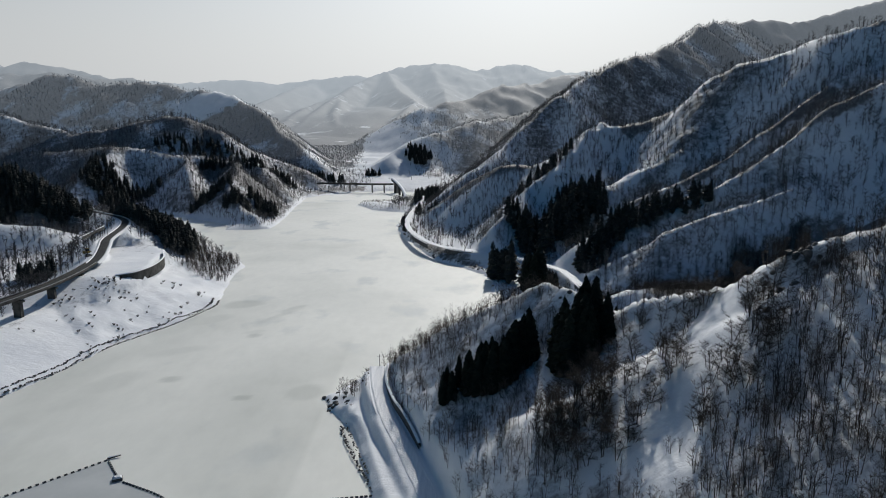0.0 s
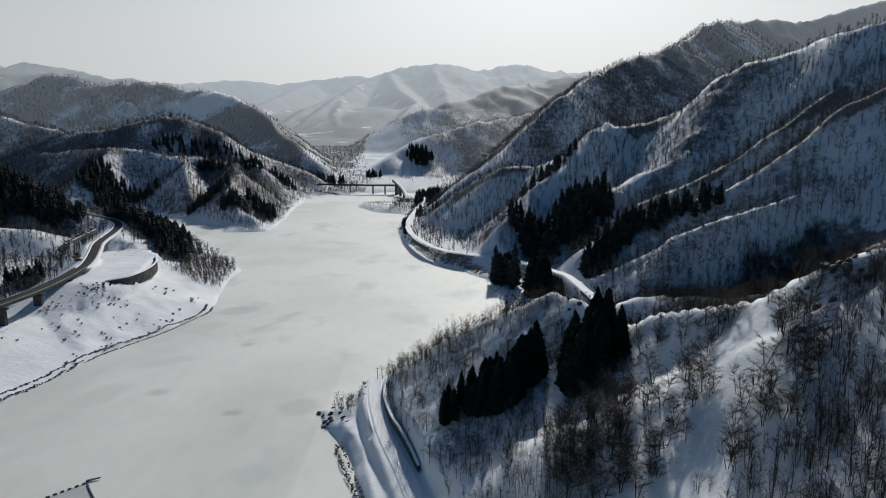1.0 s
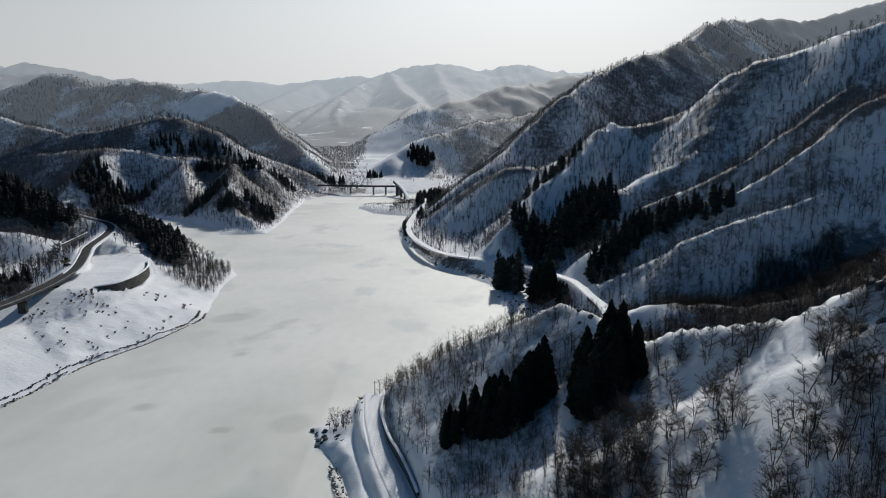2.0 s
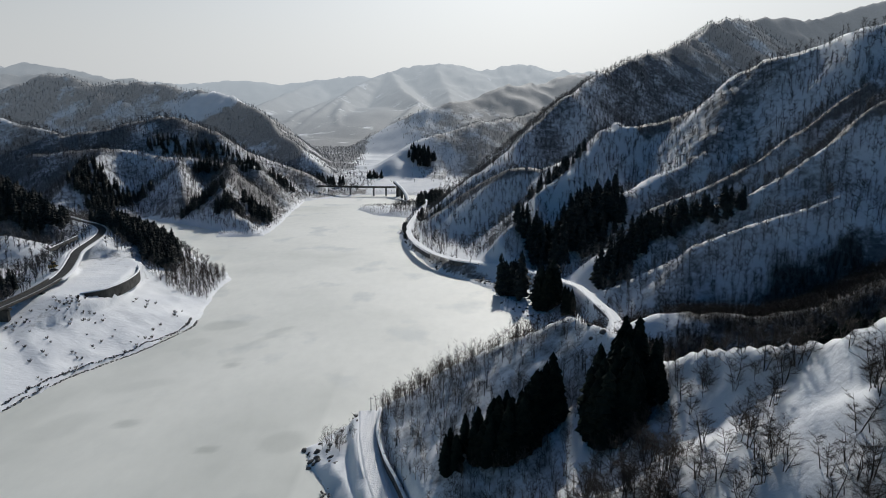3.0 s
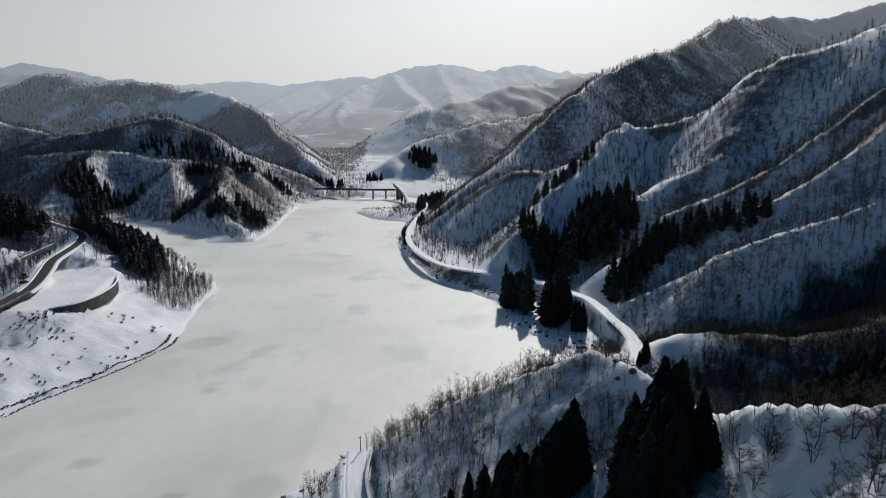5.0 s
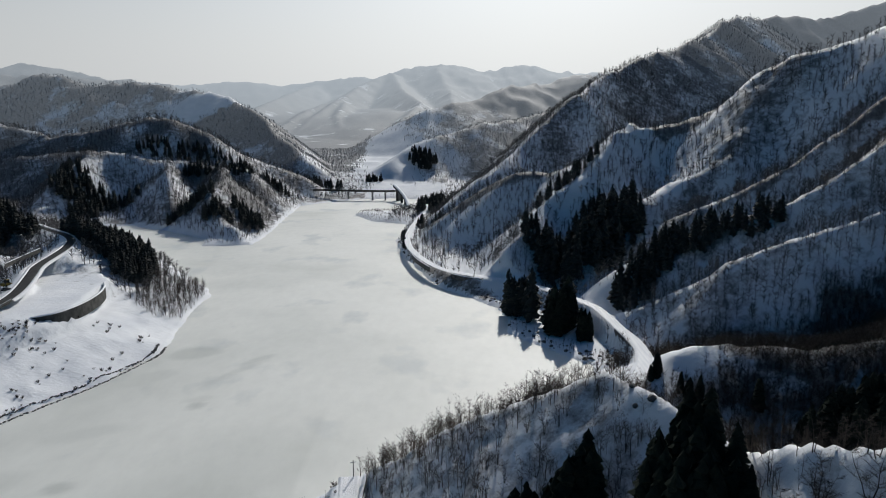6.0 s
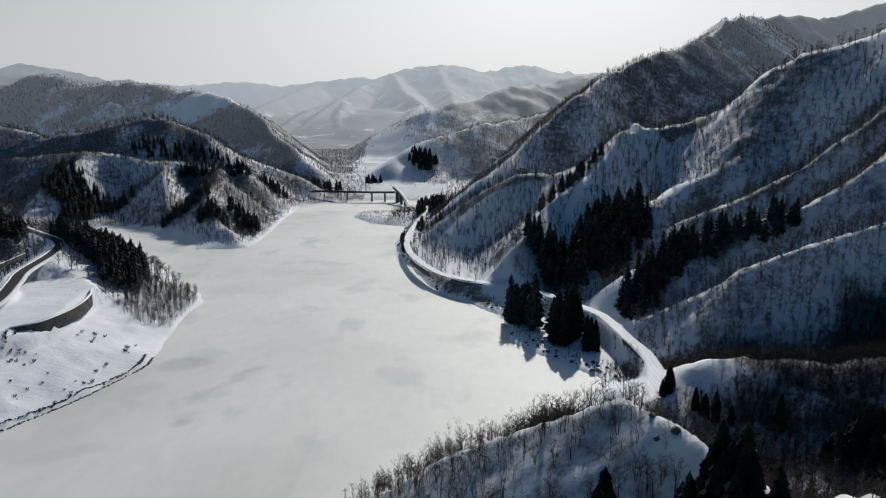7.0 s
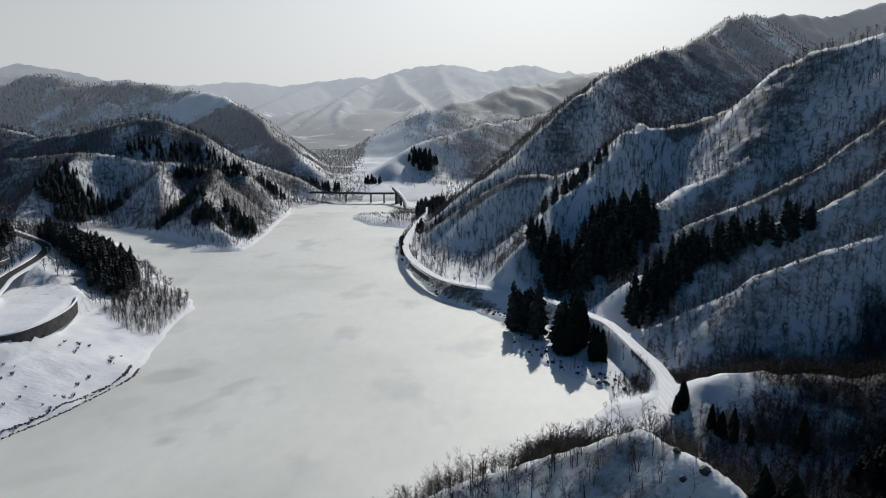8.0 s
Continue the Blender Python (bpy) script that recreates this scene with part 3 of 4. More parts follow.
# ---- trees ----
def tube(p0, p1, r0, r1, n=3):
    """A tapered limb."""
    p0, p1 = np.array(p0, float), np.array(p1, float)
    w = p1 - p0
    w /= np.linalg.norm(w) + 1e-9
    u = np.cross(w, (0.3, 0.5, 0.81) if abs(w[2]) < 0.9 else (1, 0.2, 0))
    u /= np.linalg.norm(u)
    v = np.cross(w, u)
    ring = [(math.cos(2 * math.pi * k / n), math.sin(2 * math.pi * k / n)) for k in range(n)]
    verts = [p0 + r0 * (c * u + q * v) for c, q in ring] + [p1 + r1 * (c * u + q * v) for c, q in ring]
    faces = []
    for k in range(n):
        m = (k + 1) % n
        faces += [(k, m, n + m), (k, n + m, n + k)]
    return np.array(verts), np.array(faces)


def twig(p0, p1, w, rng):
    """A thin pointed blade."""
    p0, p1 = np.array(p0, float), np.array(p1, float)
    s = np.cross(p1 - p0, rng.normal(size=3))
    s *= w / (np.linalg.norm(s) + 1e-9)
    return np.array([p0 - s, p0 + s, p1]), np.array([(0, 1, 2)])


def join(pieces):
    vs, fs, k = [], [], 0
    for v, f in pieces:
        vs.append(v)
        fs.append(f + k)
        k += len(v)
    return np.vstack(vs), np.vstack(fs)


def bare_tree_shape(seed, h, stems, limbs, twigs, thick, tw, light=False):
    """Trunk and crown of a leafless tree: slender stems from one foot, steep limbs, fine twigs."""
    rng = np.random.default_rng(seed)
    trunk, crown = [], []
    a0 = rng.uniform(0, 6.28)
    for s in range(stems):
        a = a0 + 6.28 * s / stems + rng.uniform(-0.6, 0.6)
        lean = rng.uniform(0.08, 0.26) if stems > 1 else rng.uniform(0.02, 0.14)
        hs = h * rng.uniform(0.72, 1.0)
        way = [np.array([0.1 * math.cos(a), 0.1 * math.sin(a), -0.5])]
        for f in (0.3, 0.62, 1.0):
            q = lean * hs * f ** 0.8
            way.append(np.array([q * math.cos(a + f * 0.5), q * math.sin(a + f * 0.5), hs * f]) + np.array([*(rng.normal(size=2) * 0.02 * hs), 0]))
        th = thick * rng.uniform(0.7, 1.1)
        rad = [th, th * 0.75, th * 0.42, th * 0.07]
        trunk += [tube(way[k], way[k + 1], rad[k], rad[k + 1]) for k in range(3)]
        for k in range(limbs):
            t = rng.uniform(0.22, 0.9) * 3
            i = min(int(t), 2)
            p = way[i] + (way[i + 1] - way[i]) * (t - i)
            b = rng.uniform(0, 6.28)
            ln = hs * rng.uniform(0.26, 0.44) * (1.15 - 0.22 * t)
            q = p + ln * np.array([math.cos(b) * 0.68, math.sin(b) * 0.68, rng.uniform(0.45, 0.9)])
            crown.append(twig(p, q, th * 0.3, rng) if light else tube(p, q, th * 0.24, th * 0.05))
            for j in range(twigs):
                r = p + (q - p) * rng.uniform(0.15, 1.0)
                c = b + rng.normal() * 1.5
                e = r + ln * rng.uniform(0.3, 0.75) * np.array([math.cos(c) * 0.7, math.sin(c) * 0.7, rng.uniform(0.0, 0.85)])
                crown.append(twig(r, e, tw * rng.uniform(0.7, 1.2), rng))
    return join(trunk), join(crown)


def thin_tree_shape(seed, h, blades, tw):
    """A small leafless tree of pointed blades, for woods far off."""
    rng = np.random.default_rng(seed)
    lean = rng.normal(size=2) * 0.05 * h
    top = np.array([lean[0], lean[1], h])
    out = [twig((0, 0, -1), top, tw * 0.8, np.random.default_rng(seed + 1)), twig((0, 0, -1), top, tw * 0.8, np.random.default_rng(seed + 2))]
    for k in range(blades):
        t = rng.uniform(0.15, 0.85)
        a = rng.uniform(0, 6.28)
        ln = h * rng.uniform(0.22, 0.48) * (1.15 - 0.5 * t)
        p = top * t
        out.append(twig(p, p + ln * np.array([math.cos(a) * 0.75, math.sin(a) * 0.75, rng.uniform(0.3, 0.9)]), tw * rng.uniform(0.7, 1.2), rng))
    return join(out)


def cedar_shape(seed, h, r, tiers, boughs):
    """Trunk and dense, ragged crown of a cedar: short drooping boughs all the way up."""
    rng = np.random.default_rng(seed)
    trunk = tube((0, 0, -0.8), (0, 0, h * 0.92), 0.014 * h + 0.02, 0.03, 5)
    vs, fs = [], []
    n = tiers * boughs
    for k in range(n):
        t = (k + rng.uniform(0, 1)) / n
        z = h * (0.1 + 0.88 * t) + rng.normal() * 0.03 * h
        a = k * 2.39996 + rng.uniform(-0.5, 0.5)
        ln = (r * (1 - t) ** 0.45 * rng.uniform(0.7, 1.18) + 0.1) * (0.55 + 0.45 * min(1, t / 0.12))
        w = 0.42 * ln + 0.12
        d = rng.uniform(0.1, 0.55) * ln
        ca, sa = math.cos(a), math.sin(a)
        top = (0.1 * ln * ca, 0.1 * ln * sa, z + 0.07 * h)
        m1 = (0.6 * ln * ca - w * sa, 0.6 * ln * sa + w * ca, z - 0.5 * d)
        tip = (ln * ca, ln * sa, z - d)
        m2 = (0.6 * ln * ca + w * sa, 0.6 * ln * sa - w * ca, z - 0.5 * d)
        lo = (0.45 * ln * ca, 0.45 * ln * sa, z - d - 0.05 * h)
        i = len(vs)
        vs += [top, m1, tip, m2, lo]
        fs += [(i, i + 1, i + 2), (i, i + 2, i + 3), (i + 1, i + 4, i + 2), (i + 4, i + 3, i + 2)]
    ring = len(vs) + 1
    vs.append((0, 0, h * 1.02))
    for q in range(5):
        vs.append((0.55 * r * math.cos(q * 1.257), 0.55 * r * math.sin(q * 1.257), h * 0.1))
    fs += [(ring - 1, ring + q, ring + (q + 1) % 5) for q in range(5)]
    return trunk, (np.array(vs, float), np.array(fs))


def spread(templates, pos, size, rng):
    """Joined copies of shapes at places: one array of vertices and faces."""
    vs, fs, k = [], [], 0
    pick = rng.integers(0, len(templates), len(pos))
    for ti, (v, f) in enumerate(templates):
        sel = np.where(pick == ti)[0]
        if not len(sel):
            continue
        a = rng.uniform(0, 6.283, len(sel))
        sc = size[sel]
        c, sn = np.cos(a) * sc, np.sin(a) * sc
        x = c[:, None] * v[None, :, 0] - sn[:, None] * v[None, :, 1] + pos[sel, 0][:, None]
        y = sn[:, None] * v[None, :, 0] + c[:, None] * v[None, :, 1] + pos[sel, 1][:, None]
        z = sc[:, None] * v[None, :, 2] * rng.uniform(0.85, 1.15, len(sel))[:, None] + pos[sel, 2][:, None]
        vs.append(np.stack([x, y, z], -1).reshape(-1, 3))
        fs.append((f[None] + (np.arange(len(sel)) * len(v))[:, None, None]).reshape(-1, 3) + k)
        k += len(sel) * len(v)
    return np.vstack(vs), np.vstack(fs)


def scatter(x0, x1, y0, y1, gap, rng):
    """Jittered grid of places."""
    gx, gy = np.meshgrid(np.arange(x0, x1, gap), np.arange(y0, y1, gap))
    x = gx.ravel() + rng.uniform(-0.95, 0.95, gx.size) * gap
    y = gy.ravel() + rng.uniform(-0.95, 0.95, gx.size) * gap
    return x, y


# stands of cedar: centre, half-lengths, turn, spacing, height
NEAR_CEDARS = [(2, 172, 3, 3.5, 0, 2.4, 8.5), (8, 169, 3, 3, 0, 2.0, 10), (15, 169, 6, 5, 0, 1.8, 12.5), (21.5, 172, 3.5, 4, 0, 1.8, 14.5), (25, 177, 1.8, 2.2, 0, 1.7, 13), (35, 160, 5, 6, 15, 1.7, 15.5),
               (39, 167, 3.2, 4.5, 0, 1.8, 13), (42, 160, 2.5, 4, 0, 2.2, 10)]
SHORE_CEDARS = [(36, 392, 5.5, 9, 0, 2.6, 19), (41, 381, 3, 4, 0, 2.6, 22), (51, 362, 4.5, 8, 0, 2.6, 20), (56.5, 366, 1.8, 4, 0, 2.4, 25), (63, 353, 3.5, 5, 0, 2.6, 12),
                (-36, 578, 3, 5, 0, 3, 9), (-38, 612, 3, 8, 0, 3.2, 9), (-27, 655, 5, 12, 0, 3.4, 9)]
FLANK_CEDARS = [(78, 445, 26, 14, -15, 4.2, 18), (98, 470, 18, 26, -25, 4.5, 18), (60, 462, 12, 10, 0, 4.2, 13), (110, 452, 9, 8, 0, 4, 16), (92, 380, 13, 10, 10, 3.6, 13), (106, 386, 11, 9, 0, 3.6, 13),
                (122, 386, 15, 7, -20, 4.2, 12), (146, 378, 15, 6, -10, 4.5, 12), (84, 532, 30, 6, 35, 4.5, 11), (14, 660, 44, 9, 22, 5, 11)]
DIP_CEDARS = [(82, 269, 7, 2.2, -50, 2.6, 8), (71, 283, 3, 1.8, 0, 2.6, 7.5), (97, 262, 1.3, 1.3, 0, 1.6, 11), (85, 242, 3, 2.5, 0, 2.4, 7), (106, 247, 4, 3, 0, 2.6, 10), (118, 246, 9, 7, 0, 2.7, 15), (130, 250, 9, 7, 0, 2.7, 16),
              (141, 256, 8, 6, 0, 2.8, 14), (152, 257, 12, 7, 0, 3.2, 15)]
WEST_CEDARS = [(-220, 476, 46, 19, -46, 2.5, 13), (-194, 450, 16, 14, -46, 2.4, 12), (-181, 430, 12, 11, -30, 2.4, 10), (-252, 506, 22, 12, -46, 3.6, 11), (-305, 492, 42, 18, -18, 3.8, 13), (-345, 480, 40, 24, 0, 4.4, 13), (-229, 347, 10, 9, 0, 2.8, 10)]
WEST_HILL_CEDARS = [(-395, 770, 42, 26, 20, 5.6, 14), (-428, 800, 20, 16, 0, 6, 13), (-300, 835, 22, 7, 0, 4.6, 13), (-255, 838, 18, 8, 0, 4.6, 12), (-216, 868, 16, 9, 30, 4.6, 13), (-190, 676, 10, 12, 0, 3.4, 14),
                    (-206, 706, 12, 12, 0, 3.6, 12), (-214, 664, 15, 12, 0, 3.6, 12), (-255, 700, 22, 14, 30, 4.2, 12), (-384, 735, 16, 9, 0, 4.2, 13), (-350, 905, 60, 14, 10, 6, 12)]
VALLEY_CEDARS = [(-14, 790, 34, 16, 60, 4.8, 14), (-44, 1150, 20, 24, 40, 4.2, 15), (-190, 1010, 40, 10, 0, 6, 14), (-120, 1075, 16, 8, 0, 5, 12), (-20, 880, 26, 14, 70, 4.8, 12)]
STANDS = NEAR_CEDARS + SHORE_CEDARS + FLANK_CEDARS + DIP_CEDARS + WEST_CEDARS + WEST_HILL_CEDARS + VALLEY_CEDARS


def plant_trees():
    rng = np.random.default_rng(7)
    # cedars
    cx, cy, ch = [], [], []
    for x, y, a, b, deg, gap, h in STANDS:
        px, py = scatter(x - a - b, x + a + b, y - a - b, y + a + b, gap, rng)
        keep = within(px, py, [(x, y, a, b, deg)], 0.02, 43) > 0.5
        cx.append(px[keep]), cy.append(py[keep]), ch.append(h * rng.uniform(0.7, 1.12, keep.sum()))
    cx, cy, ch = np.concatenate(cx), np.concatenate(cy), np.concatenate(ch)
    keep = (shore(cx, cy) > 0.5) & (road_gap(cx, cy) > 0)
    cx, cy, ch = cx[keep], cy[keep], ch[keep]
    cz = height(cx, cy)
    order = np.argsort(np.hypot(cx - 40, cy - 120))
    near = order[:280]
    far = order[280:]
    kinds = [cedar_shape(100 + k, 10, 2.1 + 0.25 * (k % 3), 17, 8) for k in range(5)]
    protos = []
    for k, (t, c) in enumerate(kinds):
        e = new("cedar_tree")
        for nm, (v, f), m in (("trunk", t, CEDAR_BARK), ("crown", c, CEDAR)):
            o = mesh_object(nm, v, f, m)
            o.parent = e
        tagged(e, "tall dark green cedar standing in snow", "cedar tree", "cedar stands by the lake")
        protos.append(e)
    used = set()
    for i in near:
        k = int(rng.integers(0, 5))
        m = pose(cx[i], cy[i], cz[i] - 0.2, 0, 0, rng.uniform(0, 360))
        sc = ch[i] / 10
        if k not in used:
            used.add(k)
            e = protos[k]
            e.matrix_world = m
        else:
            e = copy_thing(protos[k], m)
        e.scale = (sc * rng.uniform(0.85, 1.1), sc * rng.uniform(0.85, 1.1), sc)
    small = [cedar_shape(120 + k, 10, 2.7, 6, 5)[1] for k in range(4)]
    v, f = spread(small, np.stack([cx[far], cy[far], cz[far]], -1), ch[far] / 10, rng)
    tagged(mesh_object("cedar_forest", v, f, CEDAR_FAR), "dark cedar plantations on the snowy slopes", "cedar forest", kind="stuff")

    # bare broadleaf trees
    def wooded(x, y, thin):
        z = height(x, y)
        d = shore(x, y)
        base = np.clip(y - 960, 0, 1500) * 0.055
        dens = 0.88 + 0.6 * fbm(x / 38, y / 38, 3, 51) + 0.5 * fbm(x / 10, y / 10, 2, 53)
        crest = np.full(x.shape, 1e9)
        for p, q in zip(NEAR_RIDGE[4:11], NEAR_RIDGE[5:11]):
            crest = np.minimum(crest, seg_dist(x, y, p[0], p[1], q[0], q[1])[0])
        dens = dens * (1 + 0.3 * within(x, y, [(20, 186, 30, 18, -35)], 0.4)) * (0.4 + 0.6 * step(2, 7, crest)) * np.where(np.hypot(x, y) > 340, step(1.2, 4, z - base), step(3.5, 11, z - base)) * (1 - within(x, y, CLEARINGS)) * (1 - 0.8 * within(x, y, BROWN[1:6])) + 0.95 * within(x, y, BROWN[:1] + BROWN[6:]) + 0.65 * within(x, y, [(66, 98, 32, 22, 40)]) + 1.1 * within(x, y, [(-35, 211, 7, 6, 0)])
        keep = (d > 2.5) & (np.hypot(x, y) < 1680) & (road_gap(x, y) > 1) & (rng.uniform(0, 1, x.size) < dens * thin)
        return x[keep], y[keep], z[keep]

    x, y, z = wooded(*scatter(-45, 175, 60, 262, 2.25, rng), 1.0)
    # lakeside wood on the western point
    px, py = scatter(-190, -115, 375, 475, 2.1, rng)
    k = (shore(px, py) > 2) & (shore(px, py) < 32) & (within(px, py, [(-157, 420, 40, 24, -60)]) > 0.4)
    x, y, z = np.concatenate([x, px[k]]), np.concatenate([y, py[k]]), np.concatenate([z, height(px[k], py[k])])
    # trees standing along the near crest
    px, py = scatter(-20, 62, 138, 224, 2.2, rng)
    e = np.full(px.shape, 1e9)
    for p, q in zip(NEAR_RIDGE[:8], NEAR_RIDGE[1:8]):
        e = np.minimum(e, seg_dist(px, py, p[0], p[1], q[0], q[1])[0])
    k = (e < 7) & (rng.uniform(0, 1, px.size) < np.where(py > 196, 0.8, 0.4) + 0.5 * fbm(px / 9, py / 9, 2, 57)) & (road_gap(px, py) > 1)
    x, y, z = np.concatenate([x, px[k]]), np.concatenate([y, py[k]]), np.concatenate([z, height(px[k], py[k])])
    # the thicket on the nearest flank
    px, py = scatter(30, 105, 62, 128, 1.9, rng)
    k = (within(px, py, [(68, 94, 36, 23, 45)], 0.3) > rng.uniform(0.05, 1.1, px.size)) & (within(px, py, CLEARINGS) < 0.5)
    x, y, z = np.concatenate([x, px[k]]), np.concatenate([y, py[k]]), np.concatenate([z, height(px[k], py[k])])
    px, py = scatter(0, 60, 95, 150, 1.9, rng)
    k = (within(px, py, [(24, 124, 13, 9, -35), (50, 96, 12, 7, 50)], 0.3) > rng.uniform(0.15, 1.15, px.size)) & (within(px, py, CLEARINGS) < 0.5) & (road_gap(px, py) > 1)
    x, y, z = np.concatenate([x, px[k]]), np.concatenate([y, py[k]]), np.concatenate([z, height(px[k], py[k])])
    order = np.argsort(np.hypot(x - 45, y - 128))
    near, rest = order[:300], order[300:]
    protos = []
    for k in range(8):
        t, c = bare_tree_shape(200 + k, 6.8, 1 + k % 3, 11 - (k % 3) * 2, 44, 0.075, 0.0115)
        e = new("bare_tree")
        for nm, (v, f), m in (("trunk", t, BARK), ("crown", c, TWIG)):
            o = mesh_object(nm, v, f, m)
            o.parent = e
        tagged(e, "leafless grey-brown broadleaf tree on a snowy slope", "bare tree", "bare trees on the near hillside")
        protos.append(e)
    used = set()
    for i in near:
        k = int(rng.integers(0, 8))
        m = pose(x[i], y[i], z[i], rng.uniform(-6, 6), rng.uniform(-6, 6), rng.uniform(0, 360))
        if k not in used:
            used.add(k)
            e = protos[k]
            e.matrix_world = m
        else:
            e = copy_thing(protos[k], m)
        sc = rng.uniform(0.55, 1.15)
        wide = rng.uniform(1.15, 1.55)
        e.scale = (sc * wide, sc * wide, sc * rng.uniform(0.85, 1.1))
    mid = [join(bare_tree_shape(230 + k, 6.6, 1 + k % 3, 7, 12, 0.075, 0.02, True)) for k in range(6)]
    v, f = spread(mid, np.stack([x[rest], y[rest], z[rest]], -1), rng.uniform(0.5, 1.15, len(rest)), rng)
    tagged(mesh_object("bare_wood", v, f, TWIG), "leafless broadleaf wood on the near snowy hillside", "bare wood", kind="stuff")

    # the brown wood that fills the dip behind the near crest
    x, y = scatter(20, 190, 195, 330, 1.3, rng)
    k = (within(x, y, BROWN[1:6], 0.2) > rng.uniform(0.2, 1, x.size)) & (shore(x, y) > 2) & (road_gap(x, y) > 1)
    x, y = x[k], y[k]
    v, f = spread([thin_tree_shape(240 + 3 * k, 6.4, 26, 0.07) for k in range(5)], np.stack([x, y, height(x, y)], -1), rng.uniform(0.55, 1.1, len(x)), rng)
    tagged(mesh_object("brown_wood", v, f, TWIG), "dense brown leafless wood filling a dip behind the crest", "bare wood", kind="stuff")

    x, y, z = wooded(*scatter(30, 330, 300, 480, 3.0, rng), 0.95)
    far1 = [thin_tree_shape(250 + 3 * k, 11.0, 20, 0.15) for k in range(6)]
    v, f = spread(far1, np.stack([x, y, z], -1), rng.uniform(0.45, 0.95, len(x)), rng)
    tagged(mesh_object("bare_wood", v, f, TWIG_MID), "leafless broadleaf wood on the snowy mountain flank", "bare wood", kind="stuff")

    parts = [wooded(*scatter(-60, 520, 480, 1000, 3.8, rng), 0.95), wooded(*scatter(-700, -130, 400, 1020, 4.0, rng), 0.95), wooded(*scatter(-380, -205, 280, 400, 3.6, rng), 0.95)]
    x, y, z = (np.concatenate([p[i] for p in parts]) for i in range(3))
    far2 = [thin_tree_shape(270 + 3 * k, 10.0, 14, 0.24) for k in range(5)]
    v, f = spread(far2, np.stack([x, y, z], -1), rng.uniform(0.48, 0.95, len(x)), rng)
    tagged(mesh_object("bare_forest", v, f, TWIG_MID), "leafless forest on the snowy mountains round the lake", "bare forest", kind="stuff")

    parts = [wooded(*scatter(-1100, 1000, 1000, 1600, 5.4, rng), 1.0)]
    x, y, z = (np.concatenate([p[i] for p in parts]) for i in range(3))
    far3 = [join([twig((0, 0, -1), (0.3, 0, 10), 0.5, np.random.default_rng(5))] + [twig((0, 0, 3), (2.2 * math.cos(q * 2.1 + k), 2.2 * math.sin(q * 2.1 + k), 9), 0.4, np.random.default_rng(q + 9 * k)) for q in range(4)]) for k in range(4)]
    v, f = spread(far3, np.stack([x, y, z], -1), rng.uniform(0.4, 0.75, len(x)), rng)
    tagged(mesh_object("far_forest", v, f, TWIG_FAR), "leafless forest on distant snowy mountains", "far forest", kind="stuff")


plant_trees()


def shore_scrub():
    """Brush along the banks and round the low delta."""
    rng = np.random.default_rng(17)
    out = []
    for x0, x1, y0, y1, gap in ((-50, 75, 300, 660, 2.4), (-115, -35, 715, 840, 2.2), (-215, -150, 590, 960, 3.0), (-180, -40, 940, 1010, 3.5)):
        x, y = scatter(x0, x1, y0, y1, gap, rng)
        d = shore(x, y)
        keep = (d > 0.8) & (d < (26 if x1 == -35 else 12)) & (road_gap(x, y) > 0) & (rng.uniform(0, 1, x.size) < 0.6 + 0.6 * fbm(x / 14, y / 14, 3, 71))
        out.append(np.stack([x[keep], y[keep], height(x[keep], y[keep])], -1))
    pos = np.vstack(out)
    v, f = spread([thin_tree_shape(330 + 3 * k, 4.0, 16, 0.08) for k in range(5)], pos, rng.uniform(0.3, 0.85, len(pos)), rng)
    tagged(mesh_object("shore_scrub", v, f, TWIG), "low brown leafless scrub along the snowy lake banks", "scrub", kind="stuff")


shore_scrub()


# ---- roads, walls, bridges ----
def smooth_line(line, n=6):
    """Catmull-Rom points along a line of (x, y, z)."""
    p = [np.array(q, float) for q in line]
    p = [2 * p[0] - p[1]] + p + [2 * p[-1] - p[-2]]
    out = []
    for i in range(1, len(p) - 2):
        for k in range(n):
            t = k / n
            out.append(0.5 * (2 * p[i] + (p[i + 1] - p[i - 1]) * t + (2 * p[i - 1] - 5 * p[i] + 4 * p[i + 1] - p[i + 2]) * t * t + (3 * p[i] - p[i - 1] - 3 * p[i + 1] + p[i + 2]) * t ** 3))
    out.append(p[-2])
    return np.array(out)


def ribbon(name, line, profile, mat, smooth=True):
    """A strip swept along a line: profile of (sideways, up)."""
    d = np.gradient(line, axis=0)
    d[:, 2] = 0
    d /= np.linalg.norm(d, axis=1)[:, None]
    side = np.stack([d[:, 1], -d[:, 0], 0 * d[:, 0]], -1)
    k = len(profile)
    v = np.concatenate([(line + side * o + np.array([0, 0, u]))[:, None] for o, u in profile], 1).reshape(-1, 3)
    i = np.arange(len(line) - 1)[:, None] * k + np.arange(k - 1)[None]
    f = np.stack([i, i + 1, i + k + 1, i + k], -1).reshape(-1, 4)
    return mesh_object(name, v, f, mat, smooth)


